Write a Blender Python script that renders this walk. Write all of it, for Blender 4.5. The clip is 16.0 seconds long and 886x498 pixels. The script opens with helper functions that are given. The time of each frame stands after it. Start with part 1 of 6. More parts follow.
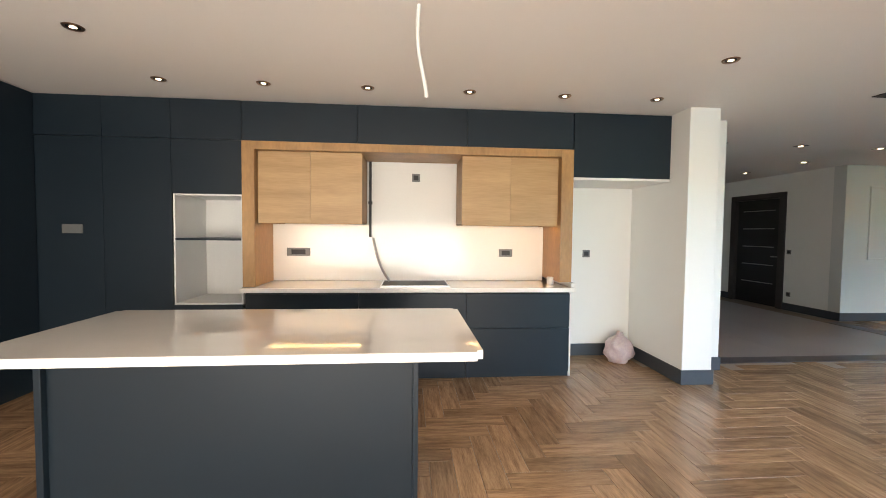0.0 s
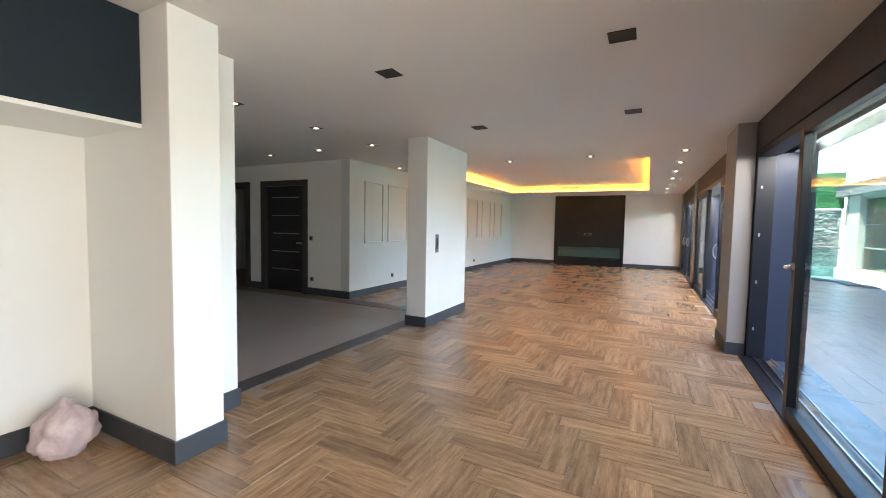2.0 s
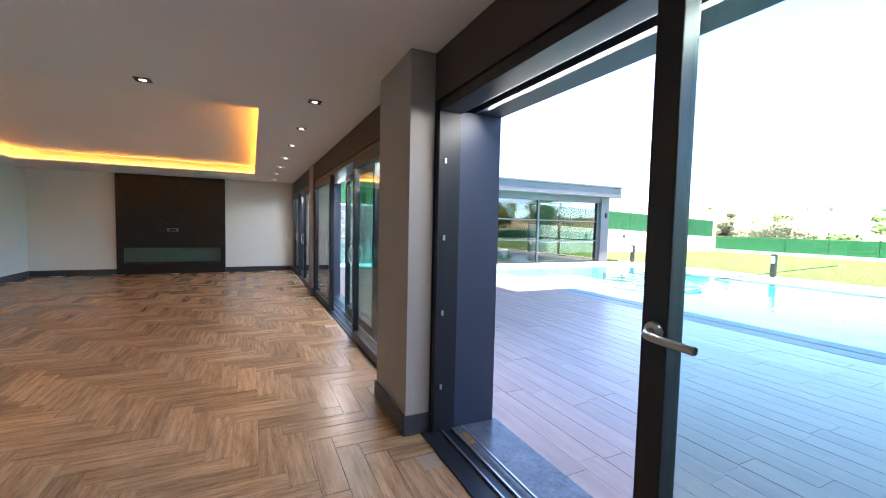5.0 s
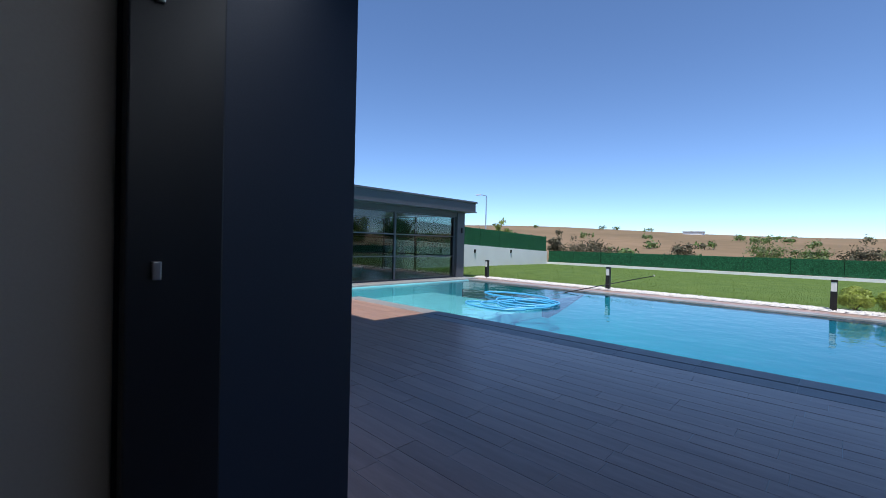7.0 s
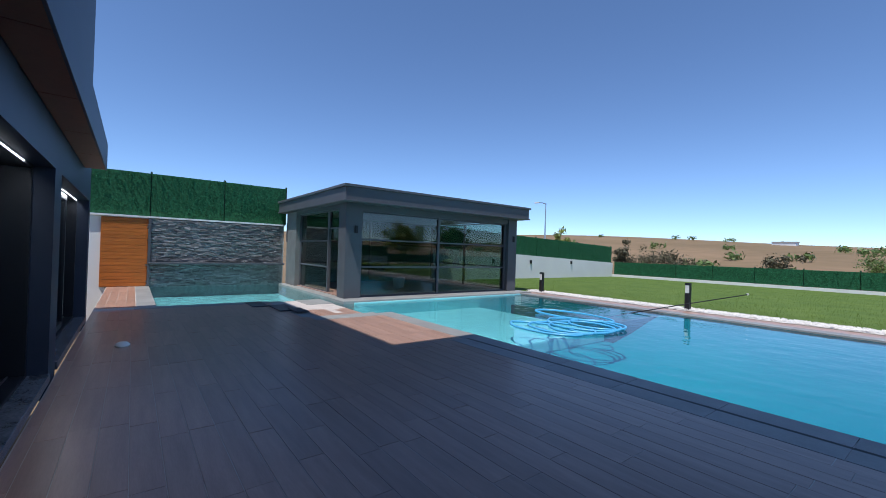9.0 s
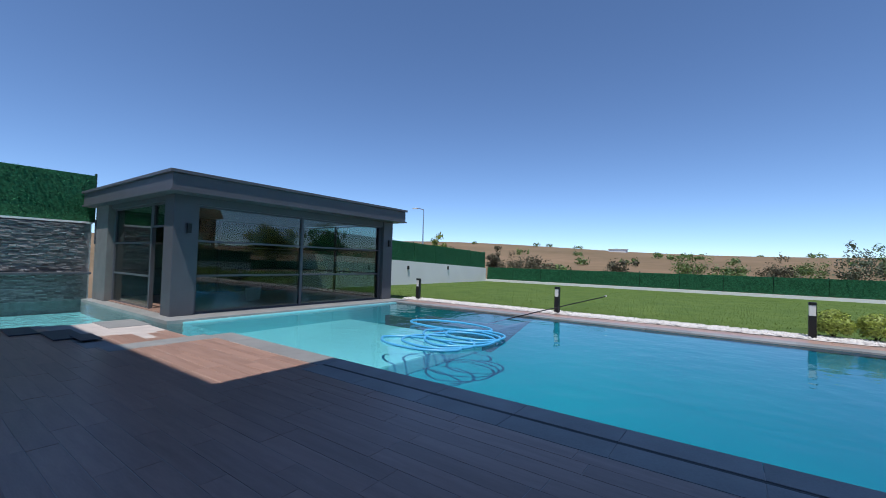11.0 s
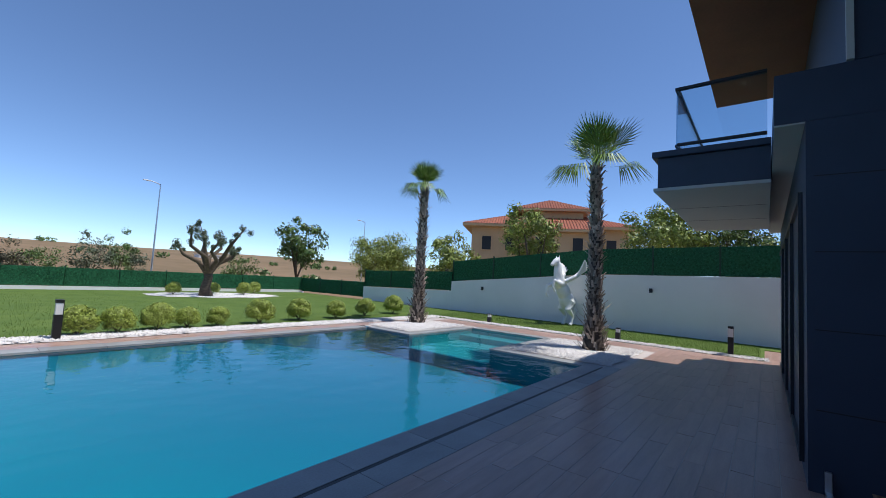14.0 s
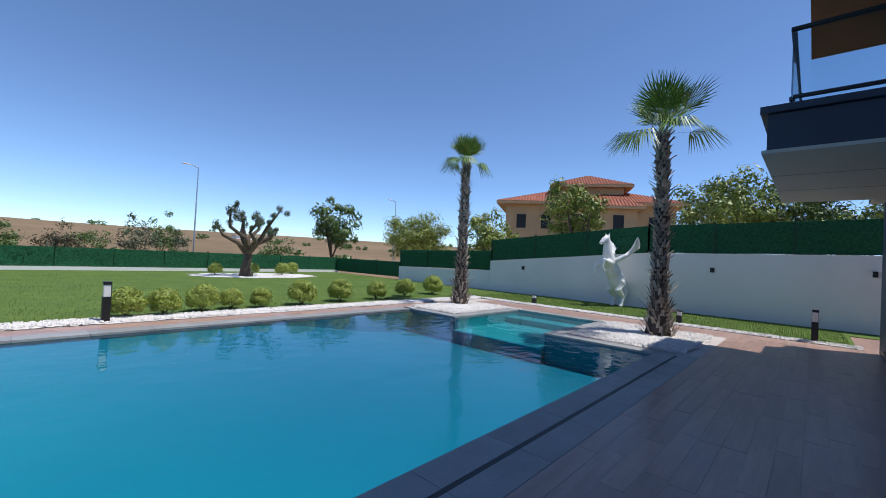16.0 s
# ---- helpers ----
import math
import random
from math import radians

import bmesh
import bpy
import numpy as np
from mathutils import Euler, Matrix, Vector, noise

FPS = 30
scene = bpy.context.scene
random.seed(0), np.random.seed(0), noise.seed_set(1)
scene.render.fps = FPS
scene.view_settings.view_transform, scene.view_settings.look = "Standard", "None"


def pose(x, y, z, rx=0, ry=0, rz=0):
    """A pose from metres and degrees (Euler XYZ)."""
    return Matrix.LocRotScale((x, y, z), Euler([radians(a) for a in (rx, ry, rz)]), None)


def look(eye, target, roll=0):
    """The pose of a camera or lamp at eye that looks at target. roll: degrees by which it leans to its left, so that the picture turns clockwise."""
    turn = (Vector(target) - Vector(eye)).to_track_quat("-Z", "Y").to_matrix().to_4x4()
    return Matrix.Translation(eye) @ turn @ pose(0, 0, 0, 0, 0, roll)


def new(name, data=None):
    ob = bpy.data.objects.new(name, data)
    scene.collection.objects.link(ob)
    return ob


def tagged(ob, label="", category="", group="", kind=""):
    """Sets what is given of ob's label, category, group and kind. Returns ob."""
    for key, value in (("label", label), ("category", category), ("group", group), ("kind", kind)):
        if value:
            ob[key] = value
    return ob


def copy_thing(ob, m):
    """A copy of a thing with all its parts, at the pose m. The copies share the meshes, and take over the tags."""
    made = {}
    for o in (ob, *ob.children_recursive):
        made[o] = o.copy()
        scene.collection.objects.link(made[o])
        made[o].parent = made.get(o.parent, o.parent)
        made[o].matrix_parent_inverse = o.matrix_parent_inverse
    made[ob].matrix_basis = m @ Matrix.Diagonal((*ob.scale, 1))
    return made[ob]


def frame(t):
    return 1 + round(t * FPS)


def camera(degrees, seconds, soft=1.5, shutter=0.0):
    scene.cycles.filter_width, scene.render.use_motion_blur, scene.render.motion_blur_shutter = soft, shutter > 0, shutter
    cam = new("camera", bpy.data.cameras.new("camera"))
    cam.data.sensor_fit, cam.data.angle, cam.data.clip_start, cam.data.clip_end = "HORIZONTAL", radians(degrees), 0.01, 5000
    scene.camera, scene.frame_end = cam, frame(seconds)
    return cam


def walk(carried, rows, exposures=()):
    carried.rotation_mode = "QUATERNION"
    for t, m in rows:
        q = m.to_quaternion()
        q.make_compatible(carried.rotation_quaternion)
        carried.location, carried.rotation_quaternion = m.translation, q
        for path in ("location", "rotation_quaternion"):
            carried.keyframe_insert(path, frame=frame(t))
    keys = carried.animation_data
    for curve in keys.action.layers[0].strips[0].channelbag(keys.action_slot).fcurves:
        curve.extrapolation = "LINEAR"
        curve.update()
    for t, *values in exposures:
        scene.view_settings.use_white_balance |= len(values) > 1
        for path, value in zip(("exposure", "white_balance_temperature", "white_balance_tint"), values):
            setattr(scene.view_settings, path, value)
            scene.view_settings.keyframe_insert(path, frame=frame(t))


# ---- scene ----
cam = camera(95.0, 16.0, 0.9, 0.1)
PATH = [
    (0, (0.613, 0.224, 1.435), (0.783, 2.215, 1.351), 0.6),
    (0.5, (0.801, 0.529, 1.434), (1.016, 2.516, 1.352), 0.6),
    (1, (1.083, 0.885, 1.424), (1.982, 2.669, 1.337), 1.8),
    (1.5, (1.432, 1.192, 1.428), (2.925, 2.52, 1.328), 1.6),
    (2, (1.86, 1.436, 1.424), (3.644, 2.334, 1.307), 1.0),
    (2.5, (2.333, 1.664, 1.427), (4.269, 2.149, 1.29), 0.9),
    (3, (2.868, 1.749, 1.421), (4.856, 1.909, 1.272), 1.4),
    (5.5, (5.43, 1.37, 1.465), (7.107, 0.286, 1.361), 1.2),
    (6.2, (6.127, 1.017, 1.453), (7.592, -0.343, 1.379), 1.2),
    (6.5, (6.299, 0.82, 1.442), (7.709, -0.597, 1.395), 1.1),
    (7, (6.481, 0.52, 1.441), (7.874, -0.914, 1.417), 1.4),
    (7.5, (6.641, 0.24, 1.447), (8.093, -1.136, 1.434), 1.8),
    (8, (6.840, -0.277, 1.470), (8.393, -1.537, 1.472), 1.8),
    (8.2, (6.905, -0.440, 1.475), (8.499, -1.647, 1.487), 1.8),
    (10.3, (7.734, -1.384, 1.442), (9.217, -2.723, 1.514), 1.5),
    (10.5, (7.826, -1.538, 1.441), (9.232, -2.959, 1.511), 1.5),
    (11, (7.984, -1.93, 1.437), (9.152, -3.553, 1.5), 1.6),
    (11.5, (8.08, -2.28, 1.45), (8.857, -4.122, 1.502), 1.5),
    (12, (8.103, -2.621, 1.503), (8.327, -4.608, 1.538), 1.2),
    (12.5, (8.13, -2.82, 1.56), (7.61, -4.751, 1.589), 1.7),
    (13, (8.215, -2.92, 1.587), (6.989, -4.499, 1.64), 2.2),
    (13.5, (8.256, -2.913, 1.599), (6.727, -4.197, 1.71), 3.1),
    (14, (8.286, -2.966, 1.644), (6.728, -4.211, 1.789), 3.3),
    (14.5, (8.249, -3.107, 1.651), (6.741, -4.413, 1.796), 2.8),
    (15, (8.152, -3.329, 1.645), (6.646, -4.639, 1.768), 2.7),
    (15.5, (8.105, -3.575, 1.638), (6.575, -4.861, 1.715), 2.8),
    (16, (8.075, -3.824, 1.626), (6.6, -5.175, 1.662), 3.0),
]
EXPOSURES = [(0, 4.25, 7600, 14), (0.6, 4.3, 7400, 14), (1.2, 4.3, 7300, 14), (2, 4.4, 7400, 14), (3, 4.45, 7400, 14), (5.3, 3.5, 6900, 13), (5.7, 2.35, 6500, 12), (6.0, 1.8, 6250, 11), (6.3, 1.1, 6100, 10), (6.7, 0.65, 6000, 10), (7.5, 0.6, 5980, 10), (8.2, 0.55, 5980, 10), (10.5, 0.35, 5980, 10), (12.5, 0.2, 6000, 10), (14, 0.45, 6080, 10), (16, 0.45, 6080, 10)]
walk(cam, [(t, look(eye, target, roll)) for t, eye, target, roll in PATH], EXPOSURES)

# ---- world and sun ----
SUN_FROM = Vector((-0.20, 0.35, 1.0)).normalized()
world = bpy.data.worlds.new("sky")
scene.world = world
world.use_nodes = True
wn = world.node_tree
sky = wn.nodes.new("ShaderNodeTexSky")
sky.sky_type = "NISHITA"
sky.sun_disc = False
sky.sun_elevation = math.asin(SUN_FROM.z)
sky.sun_rotation = math.atan2(SUN_FROM.x, SUN_FROM.y)
sky.air_density, sky.dust_density, sky.ozone_density, sky.altitude = 0.95, 0.0, 4.2, 3000.0
wn.links.new(sky.outputs[0], wn.nodes["Background"].inputs[0])
wn.nodes["Background"].inputs[1].default_value = 0.125
sun = new("sun", bpy.data.lights.new("sun", "SUN"))
sun.data.energy, sun.data.angle, sun.data.color = 3.4, radians(0.55), (1.0, 0.94, 0.86)
sun.matrix_world = look((-20, 40, 60), Vector((-20, 40, 60)) - SUN_FROM)
# fill lamp added behind the camera, for daylight of an unseen kitchen window
kitchen_fill = new("kitchen_fill_light", bpy.data.lights.new("kitchen_fill_light", "AREA"))
kitchen_fill.data.shape, kitchen_fill.data.size, kitchen_fill.data.size_y = "RECTANGLE", 4.4, 2.1
kitchen_fill.data.energy, kitchen_fill.data.color = 22.0, (0.93, 0.97, 1.0)
kitchen_fill.matrix_world = look((0.0, -2.36, 1.15), (0.0, 0.0, 1.75))
# fill strips added at the sliding window heads to brighten the living room
for wx, ww, power in ((5.25, 4.2, 5.0), (10.6, 4.6, 24.0), (15.8, 3.6, 14.0)):
    wl = new("window_light", bpy.data.lights.new("window_light", "AREA"))
    wl.data.shape, wl.data.size, wl.data.size_y = "RECTANGLE", ww, 0.12
    wl.data.energy, wl.data.color = power, (0.96, 0.98, 1.0)
    wl.matrix_world = look((wx, 0.04, 2.245), (wx, 1.2, 1.15))

# ---- materials ----
def mat(name, col, rough=0.5, metal=0.0, vary=0.12, scale=3.0, fine=60.0, bump=0.05, stretch=(1, 1, 1), col2=None, rand=0.0, coat=0.0, spec=0.5, island=False):
    """A surface with variation at two scales, fine relief and, for repeated pieces, a shade of its own."""
    m = bpy.data.materials.new(name)
    m.use_nodes = True
    nt = m.node_tree
    b = nt.nodes["Principled BSDF"]
    N, L = nt.nodes.new, nt.links.new
    tc = N("ShaderNodeTexCoord")
    mp = N("ShaderNodeMapping")
    mp.inputs["Scale"].default_value = stretch
    L(tc.outputs["Object"], mp.inputs[0])
    n1, n2 = N("ShaderNodeTexNoise"), N("ShaderNodeTexNoise")
    n1.inputs["Scale"].default_value, n2.inputs["Scale"].default_value = scale, fine
    n1.inputs["Detail"].default_value, n2.inputs["Detail"].default_value = 5, 3
    L(mp.outputs[0], n1.inputs[0]); L(mp.outputs[0], n2.inputs[0])
    mix = N("ShaderNodeMix"); mix.data_type = "RGBA"
    c2 = col2 or tuple(max(0.0, c * (1 - 2.2 * vary)) for c in col)
    mix.inputs[6].default_value, mix.inputs[7].default_value = (*c2, 1), (*col, 1)
    ramp = N("ShaderNodeMapRange")
    ramp.inputs["From Min"].default_value, ramp.inputs["From Max"].default_value = 0.3, 0.7
    add = N("ShaderNodeMath"); add.operation = "MULTIPLY_ADD"
    add.inputs[1].default_value = 0.35
    L(n2.outputs[0], add.inputs[0])
    sc = N("ShaderNodeMath"); sc.operation = "MULTIPLY_ADD"
    sc.inputs[1].default_value, sc.inputs[2].default_value = 0.65, 0.0
    L(n1.outputs[0], sc.inputs[0]); L(sc.outputs[0], add.inputs[2])
    L(add.outputs[0], ramp.inputs[0]); L(ramp.outputs[0], mix.inputs[0])
    out = mix.outputs[2]
    if rand:
        hsv = N("ShaderNodeHueSaturation")
        src = N("ShaderNodeNewGeometry").outputs["Random Per Island"] if island else N("ShaderNodeObjectInfo").outputs["Random"]
        mr = N("ShaderNodeMapRange")
        mr.inputs["To Min"].default_value, mr.inputs["To Max"].default_value = 1 - rand, 1 + rand
        L(src, mr.inputs[0]); L(mr.outputs[0], hsv.inputs["Value"]); L(out, hsv.inputs["Color"])
        out = hsv.outputs[0]
        off = N("ShaderNodeVectorMath"); off.operation = "ADD"
        sc2 = N("ShaderNodeMath"); sc2.operation = "MULTIPLY"; sc2.inputs[1].default_value = 37.0
        L(src, sc2.inputs[0]); L(tc.outputs["Object"], off.inputs[0]); L(sc2.outputs[0], off.inputs[1]); L(off.outputs[0], mp.inputs[0])
    L(out, b.inputs["Base Color"])
    b.inputs["Roughness"].default_value, b.inputs["Metallic"].default_value = rough, metal
    b.inputs["Specular IOR Level"].default_value = spec
    b.inputs["Coat Weight"].default_value = coat
    if bump:
        bp = N("ShaderNodeBump")
        bp.inputs["Strength"].default_value, bp.inputs["Distance"].default_value = bump, 0.02
        L(add.outputs[0], bp.inputs["Height"]); L(bp.outputs[0], b.inputs["Normal"])
    return m


def emit(name, col, power):
    m = bpy.data.materials.new(name)
    m.use_nodes = True
    b = m.node_tree.nodes["Principled BSDF"]
    b.inputs["Base Color"].default_value = (*col, 1)
    b.inputs["Emission Color"].default_value = (*col, 1)
    b.inputs["Emission Strength"].default_value = power
    return m


def pane(name, tint, gloss=0.02, waves=0.0, wscale=3.0, ior=1.5):
    """A clear sheet: tinted see-through with a Fresnel gloss."""
    m = bpy.data.materials.new(name)
    m.use_nodes = True
    nt = m.node_tree
    nt.nodes.remove(nt.nodes["Principled BSDF"])
    N, L = nt.nodes.new, nt.links.new
    tr, gl, fr, mx = N("ShaderNodeBsdfTransparent"), N("ShaderNodeBsdfGlossy"), N("ShaderNodeLayerWeight"), N("ShaderNodeMixShader")
    tr.inputs[0].default_value = (*tint, 1)
    gl.inputs["Roughness"].default_value = gloss
    fr.inputs["Blend"].default_value = 0.5
    f0 = ((ior - 1) / (ior + 1)) ** 2
    pw, ma = N("ShaderNodeMath"), N("ShaderNodeMath")
    pw.operation, ma.operation = "POWER", "MULTIPLY_ADD"
    pw.inputs[1].default_value, ma.inputs[1].default_value, ma.inputs[2].default_value = 5.0, 1 - f0, f0
    L(fr.outputs["Facing"], pw.inputs[0]); L(pw.outputs[0], ma.inputs[0])
    if waves:
        tc, no, bp = N("ShaderNodeTexCoord"), N("ShaderNodeTexNoise"), N("ShaderNodeBump")
        no.inputs["Scale"].default_value, no.inputs["Detail"].default_value = wscale, 3
        bp.inputs["Strength"].default_value, bp.inputs["Distance"].default_value = waves, 0.05
        L(tc.outputs["Object"], no.inputs[0]); L(no.outputs[0], bp.inputs["Height"])
        L(bp.outputs[0], gl.inputs["Normal"]); L(bp.outputs[0], fr.inputs["Normal"])
    L(ma.outputs[0], mx.inputs[0]); L(tr.outputs[0], mx.inputs[1]); L(gl.outputs[0], mx.inputs[2])
    L(mx.outputs[0], nt.nodes["Material Output"].inputs[0])
    return m


M_WHITE = mat("white_wall_paint", (0.76, 0.755, 0.72), 0.6, vary=0.03, scale=1.2, fine=180, bump=0.03)
M_CEIL = mat("ceiling_paint", (0.80, 0.77, 0.74), 0.7, vary=0.02, scale=0.8, fine=150, bump=0.02)
M_GREYWALL = mat("grey_green_wall_paint", (0.60, 0.62, 0.60), 0.55, vary=0.03, scale=1.0, fine=160, bump=0.03)
M_TAUPE = mat("taupe_pier_paint", (0.36, 0.34, 0.32), 0.6, vary=0.04, scale=1.0, fine=160, bump=0.03)
M_ANTHRA = mat("anthracite_lacquer", (0.010, 0.019, 0.028), 0.42, vary=0.08, scale=1.5, fine=200, bump=0.01, spec=0.3)
M_BASE = mat("dark_baseboard", (0.045, 0.052, 0.062), 0.45, vary=0.1, bump=0.01)
M_OAK = mat("oak_veneer", (0.52, 0.33, 0.16), 0.45, vary=0.2, scale=1.6, fine=14, bump=0.04, stretch=(0.6, 1, 7), col2=(0.36, 0.21, 0.09), rand=0.06)
M_OAKFRAME = mat("oak_trim", (0.46, 0.25, 0.10), 0.45, vary=0.2, scale=1.6, fine=14, bump=0.04, stretch=(3, 3, 1), rand=0.05)
M_QUARTZ = mat("white_quartz_worktop", (0.80, 0.77, 0.72), 0.08, vary=0.03, scale=4, fine=300, bump=0.0, coat=0.4)
M_SPLASH = mat("white_gloss_splashback", (0.80, 0.79, 0.75), 0.15, vary=0.02, scale=2, bump=0.0)
M_PLANK = mat("wood_look_floor_tile", (0.49, 0.305, 0.172), 0.26, vary=0.25, scale=2.8, fine=16, bump=0.05, stretch=(1.2, 12, 1), col2=(0.17, 0.095, 0.052), rand=0.24)
M_PLANKX = mat("wood_look_floor_tiles_x", (0.49, 0.305, 0.172), 0.26, vary=0.25, scale=2.8, fine=16, bump=0.05, stretch=(1.2, 12, 1), col2=(0.17, 0.095, 0.052), rand=0.24, island=True)
M_PLANKY = mat("wood_look_floor_tiles_y", (0.49, 0.305, 0.172), 0.26, vary=0.25, scale=2.8, fine=16, bump=0.05, stretch=(12, 1.2, 1), col2=(0.17, 0.095, 0.052), rand=0.24, island=True)
M_GROUT = mat("floor_grout", (0.34, 0.26, 0.19), 0.8, bump=0.05)
M_HALL = mat("grey_hall_tile", (0.34, 0.29, 0.265), 0.35, vary=0.06, scale=1.5, fine=40, bump=0.02)
M_BORDER = mat("dark_border_tile", (0.10, 0.085, 0.085), 0.4, vary=0.1, bump=0.02)
M_BLACKDOOR = mat("black_door_lacquer", (0.012, 0.011, 0.012), 0.3, vary=0.2, scale=2, fine=30, bump=0.02)
M_DOORFRAME = mat("dark_brown_door_frame", (0.05, 0.042, 0.04), 0.45, vary=0.15, bump=0.02)
M_FRAME = mat("anthracite_aluminium", (0.016, 0.019, 0.026), 0.38, 0.2, vary=0.1, scale=3, fine=300, bump=0.01)
M_CLAD = mat("blue_black_cladding", (0.034, 0.049, 0.085), 0.5, 0.1, vary=0.12, scale=1.5, fine=200, bump=0.01)
M_BROWNHEAD = mat("dark_brown_beam", (0.065, 0.05, 0.047), 0.6, vary=0.1, bump=0.02)
M_CHROME = mat("brushed_steel", (0.55, 0.55, 0.56), 0.3, 1.0, vary=0.05, fine=300, bump=0.01)
M_COPPER = mat("copper_lamp_ring", (0.45, 0.30, 0.22), 0.3, 1.0, vary=0.05, bump=0.0)
M_BLACK = mat("matt_black", (0.01, 0.01, 0.011), 0.5, vary=0.1, bump=0.0)
M_SOCKET = mat("grey_socket_plastic", (0.16, 0.16, 0.155), 0.4, vary=0.05, bump=0.0)
M_PLASTIC = mat("white_plastic", (0.75, 0.74, 0.71), 0.35, vary=0.03, bump=0.0)
M_BAG = mat("pinkish_plastic_bag", (0.62, 0.50, 0.46), 0.35, vary=0.2, scale=9, fine=50, bump=0.4, col2=(0.45, 0.33, 0.36))
M_GLASS = pane("window_glass", (0.80, 0.93, 0.90), 0.0)
M_GLASSCLEAR = pane("railing_glass", (0.80, 0.88, 0.92), 0.0)
M_GLASSDARK = pane("pool_house_glass", (0.62, 0.70, 0.68), 0.0, ior=1.75)
M_LED = emit("warm_led_strip", (1.0, 0.62, 0.25), 1.1)
M_COVE = emit("amber_cove_led", (1.0, 0.40, 0.06), 1.3)
M_SPOT = emit("lamp_face", (1.0, 0.82, 0.62), 0.6)
M_WATER = pane("pool_water", (0.50, 0.86, 0.90), 0.0, 0.22, 2.4, 1.33)
M_RIPPLE = pane("rippled_water", (0.58, 0.90, 0.93), 0.0, 0.9, 5.0, 1.33)
M_BASIN = mat("pool_mosaic_depth_tint", (0.022, 0.33, 0.37), 0.4, vary=0.10, scale=0.35, fine=18, bump=0.02, col2=(0.012, 0.23, 0.30))
# lighter copies of the same mosaic, standing in for less water above it
M_BASINPALE = mat("mosaic_shallow_tint", (0.42, 0.80, 0.82), 0.4, vary=0.08, scale=0.5, fine=18, bump=0.02)
M_BASINMID = mat("mosaic_spa_tint", (0.06, 0.40, 0.44), 0.4, vary=0.08, scale=0.35, fine=18, bump=0.02)
# water depth painted in: the tile colour turns deeper blue towards low x
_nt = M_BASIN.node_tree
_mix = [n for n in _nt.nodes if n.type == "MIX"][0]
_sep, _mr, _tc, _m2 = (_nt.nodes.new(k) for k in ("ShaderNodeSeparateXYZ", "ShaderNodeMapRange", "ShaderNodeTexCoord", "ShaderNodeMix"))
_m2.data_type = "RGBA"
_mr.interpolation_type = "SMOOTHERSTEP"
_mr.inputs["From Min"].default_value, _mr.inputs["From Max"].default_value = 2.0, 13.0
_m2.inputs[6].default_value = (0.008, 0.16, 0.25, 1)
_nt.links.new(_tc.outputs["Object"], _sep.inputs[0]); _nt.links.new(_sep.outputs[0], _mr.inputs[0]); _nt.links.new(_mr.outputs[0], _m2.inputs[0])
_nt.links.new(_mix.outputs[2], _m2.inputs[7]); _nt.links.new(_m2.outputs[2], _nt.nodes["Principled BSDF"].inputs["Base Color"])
M_DECK = mat("wood_look_deck_tile", (0.44, 0.275, 0.21), 0.3, vary=0.2, scale=1.5, fine=14, bump=0.06, stretch=(1, 9, 1), col2=(0.31, 0.185, 0.14), rand=0.10)
M_DECKS = mat("wood_look_deck_tiles_far", (0.44, 0.275, 0.21), 0.3, vary=0.2, scale=1.5, fine=14, bump=0.06, stretch=(1, 9, 1), col2=(0.31, 0.185, 0.14), rand=0.10, island=True)
M_DECKGROUT = mat("pale_deck_grout", (0.58, 0.51, 0.46), 0.8, bump=0.03)
M_COPING = mat("grey_stone_coping", (0.33, 0.325, 0.31), 0.5, vary=0.15, scale=2, fine=50, bump=0.06, rand=0.08)
M_SILL = mat("blue_grey_marble", (0.16, 0.18, 0.22), 0.25, vary=0.35, scale=5, fine=40, bump=0.02)
M_LAWN = mat("lawn_grass", (0.135, 0.19, 0.045), 0.9, vary=0.25, scale=0.9, fine=120, bump=0.5, col2=(0.07, 0.12, 0.028), spec=0.1)
M_BLADE = mat("grass_blades", (0.15, 0.22, 0.045), 0.8, vary=0.2, bump=0.0, rand=0.3, island=True, spec=0.1)
M_PEBBLE = mat("white_pebbles", (0.78, 0.74, 0.70), 0.7, vary=0.1, scale=30, bump=0.1, rand=0.15, island=True)
M_GARDENWALL = mat("white_garden_wall", (0.80, 0.79, 0.77), 0.7, vary=0.05, scale=0.7, fine=60, bump=0.08)
M_HEDGE = mat("artificial_hedge_green", (0.035, 0.17, 0.08), 0.7, vary=0.3, scale=12, fine=60, bump=0.5, col2=(0.008, 0.04, 0.012), spec=0.2)
M_HEDGELEAF = mat("artificial_hedge_needles", (0.04, 0.19, 0.085), 0.6, vary=0.2, bump=0.0, rand=0.4, island=True, spec=0.2)
M_POST = mat("green_fence_post", (0.012, 0.05, 0.022), 0.5, vary=0.1, bump=0.0)
M_STONE = mat("split_slate", (0.28, 0.28, 0.285), 0.65, vary=0.3, scale=6, fine=40, bump=0.3, rand=0.35)
M_STONES = mat("split_slate_far", (0.28, 0.28, 0.285), 0.65, vary=0.3, scale=6, fine=40, bump=0.3, rand=0.35, island=True)
M_ORANGEWOOD = mat("orange_stained_wood", (0.58, 0.17, 0.025), 0.45, vary=0.2, scale=2, fine=20, bump=0.05, stretch=(1, 1, 8), rand=0.08)
M_SOFFITWOOD = mat("red_brown_soffit", (0.26, 0.085, 0.045), 0.5, vary=0.15, scale=1.5, fine=18, bump=0.04)
M_HOUSECLAD = mat("grey_metal_cladding", (0.10, 0.105, 0.12), 0.5, 0.1, vary=0.08, scale=1.5, fine=200, bump=0.01)
M_HOUSESTONE = mat("grey_render", (0.20, 0.20, 0.195), 0.7, vary=0.15, scale=3, fine=60, bump=0.1)
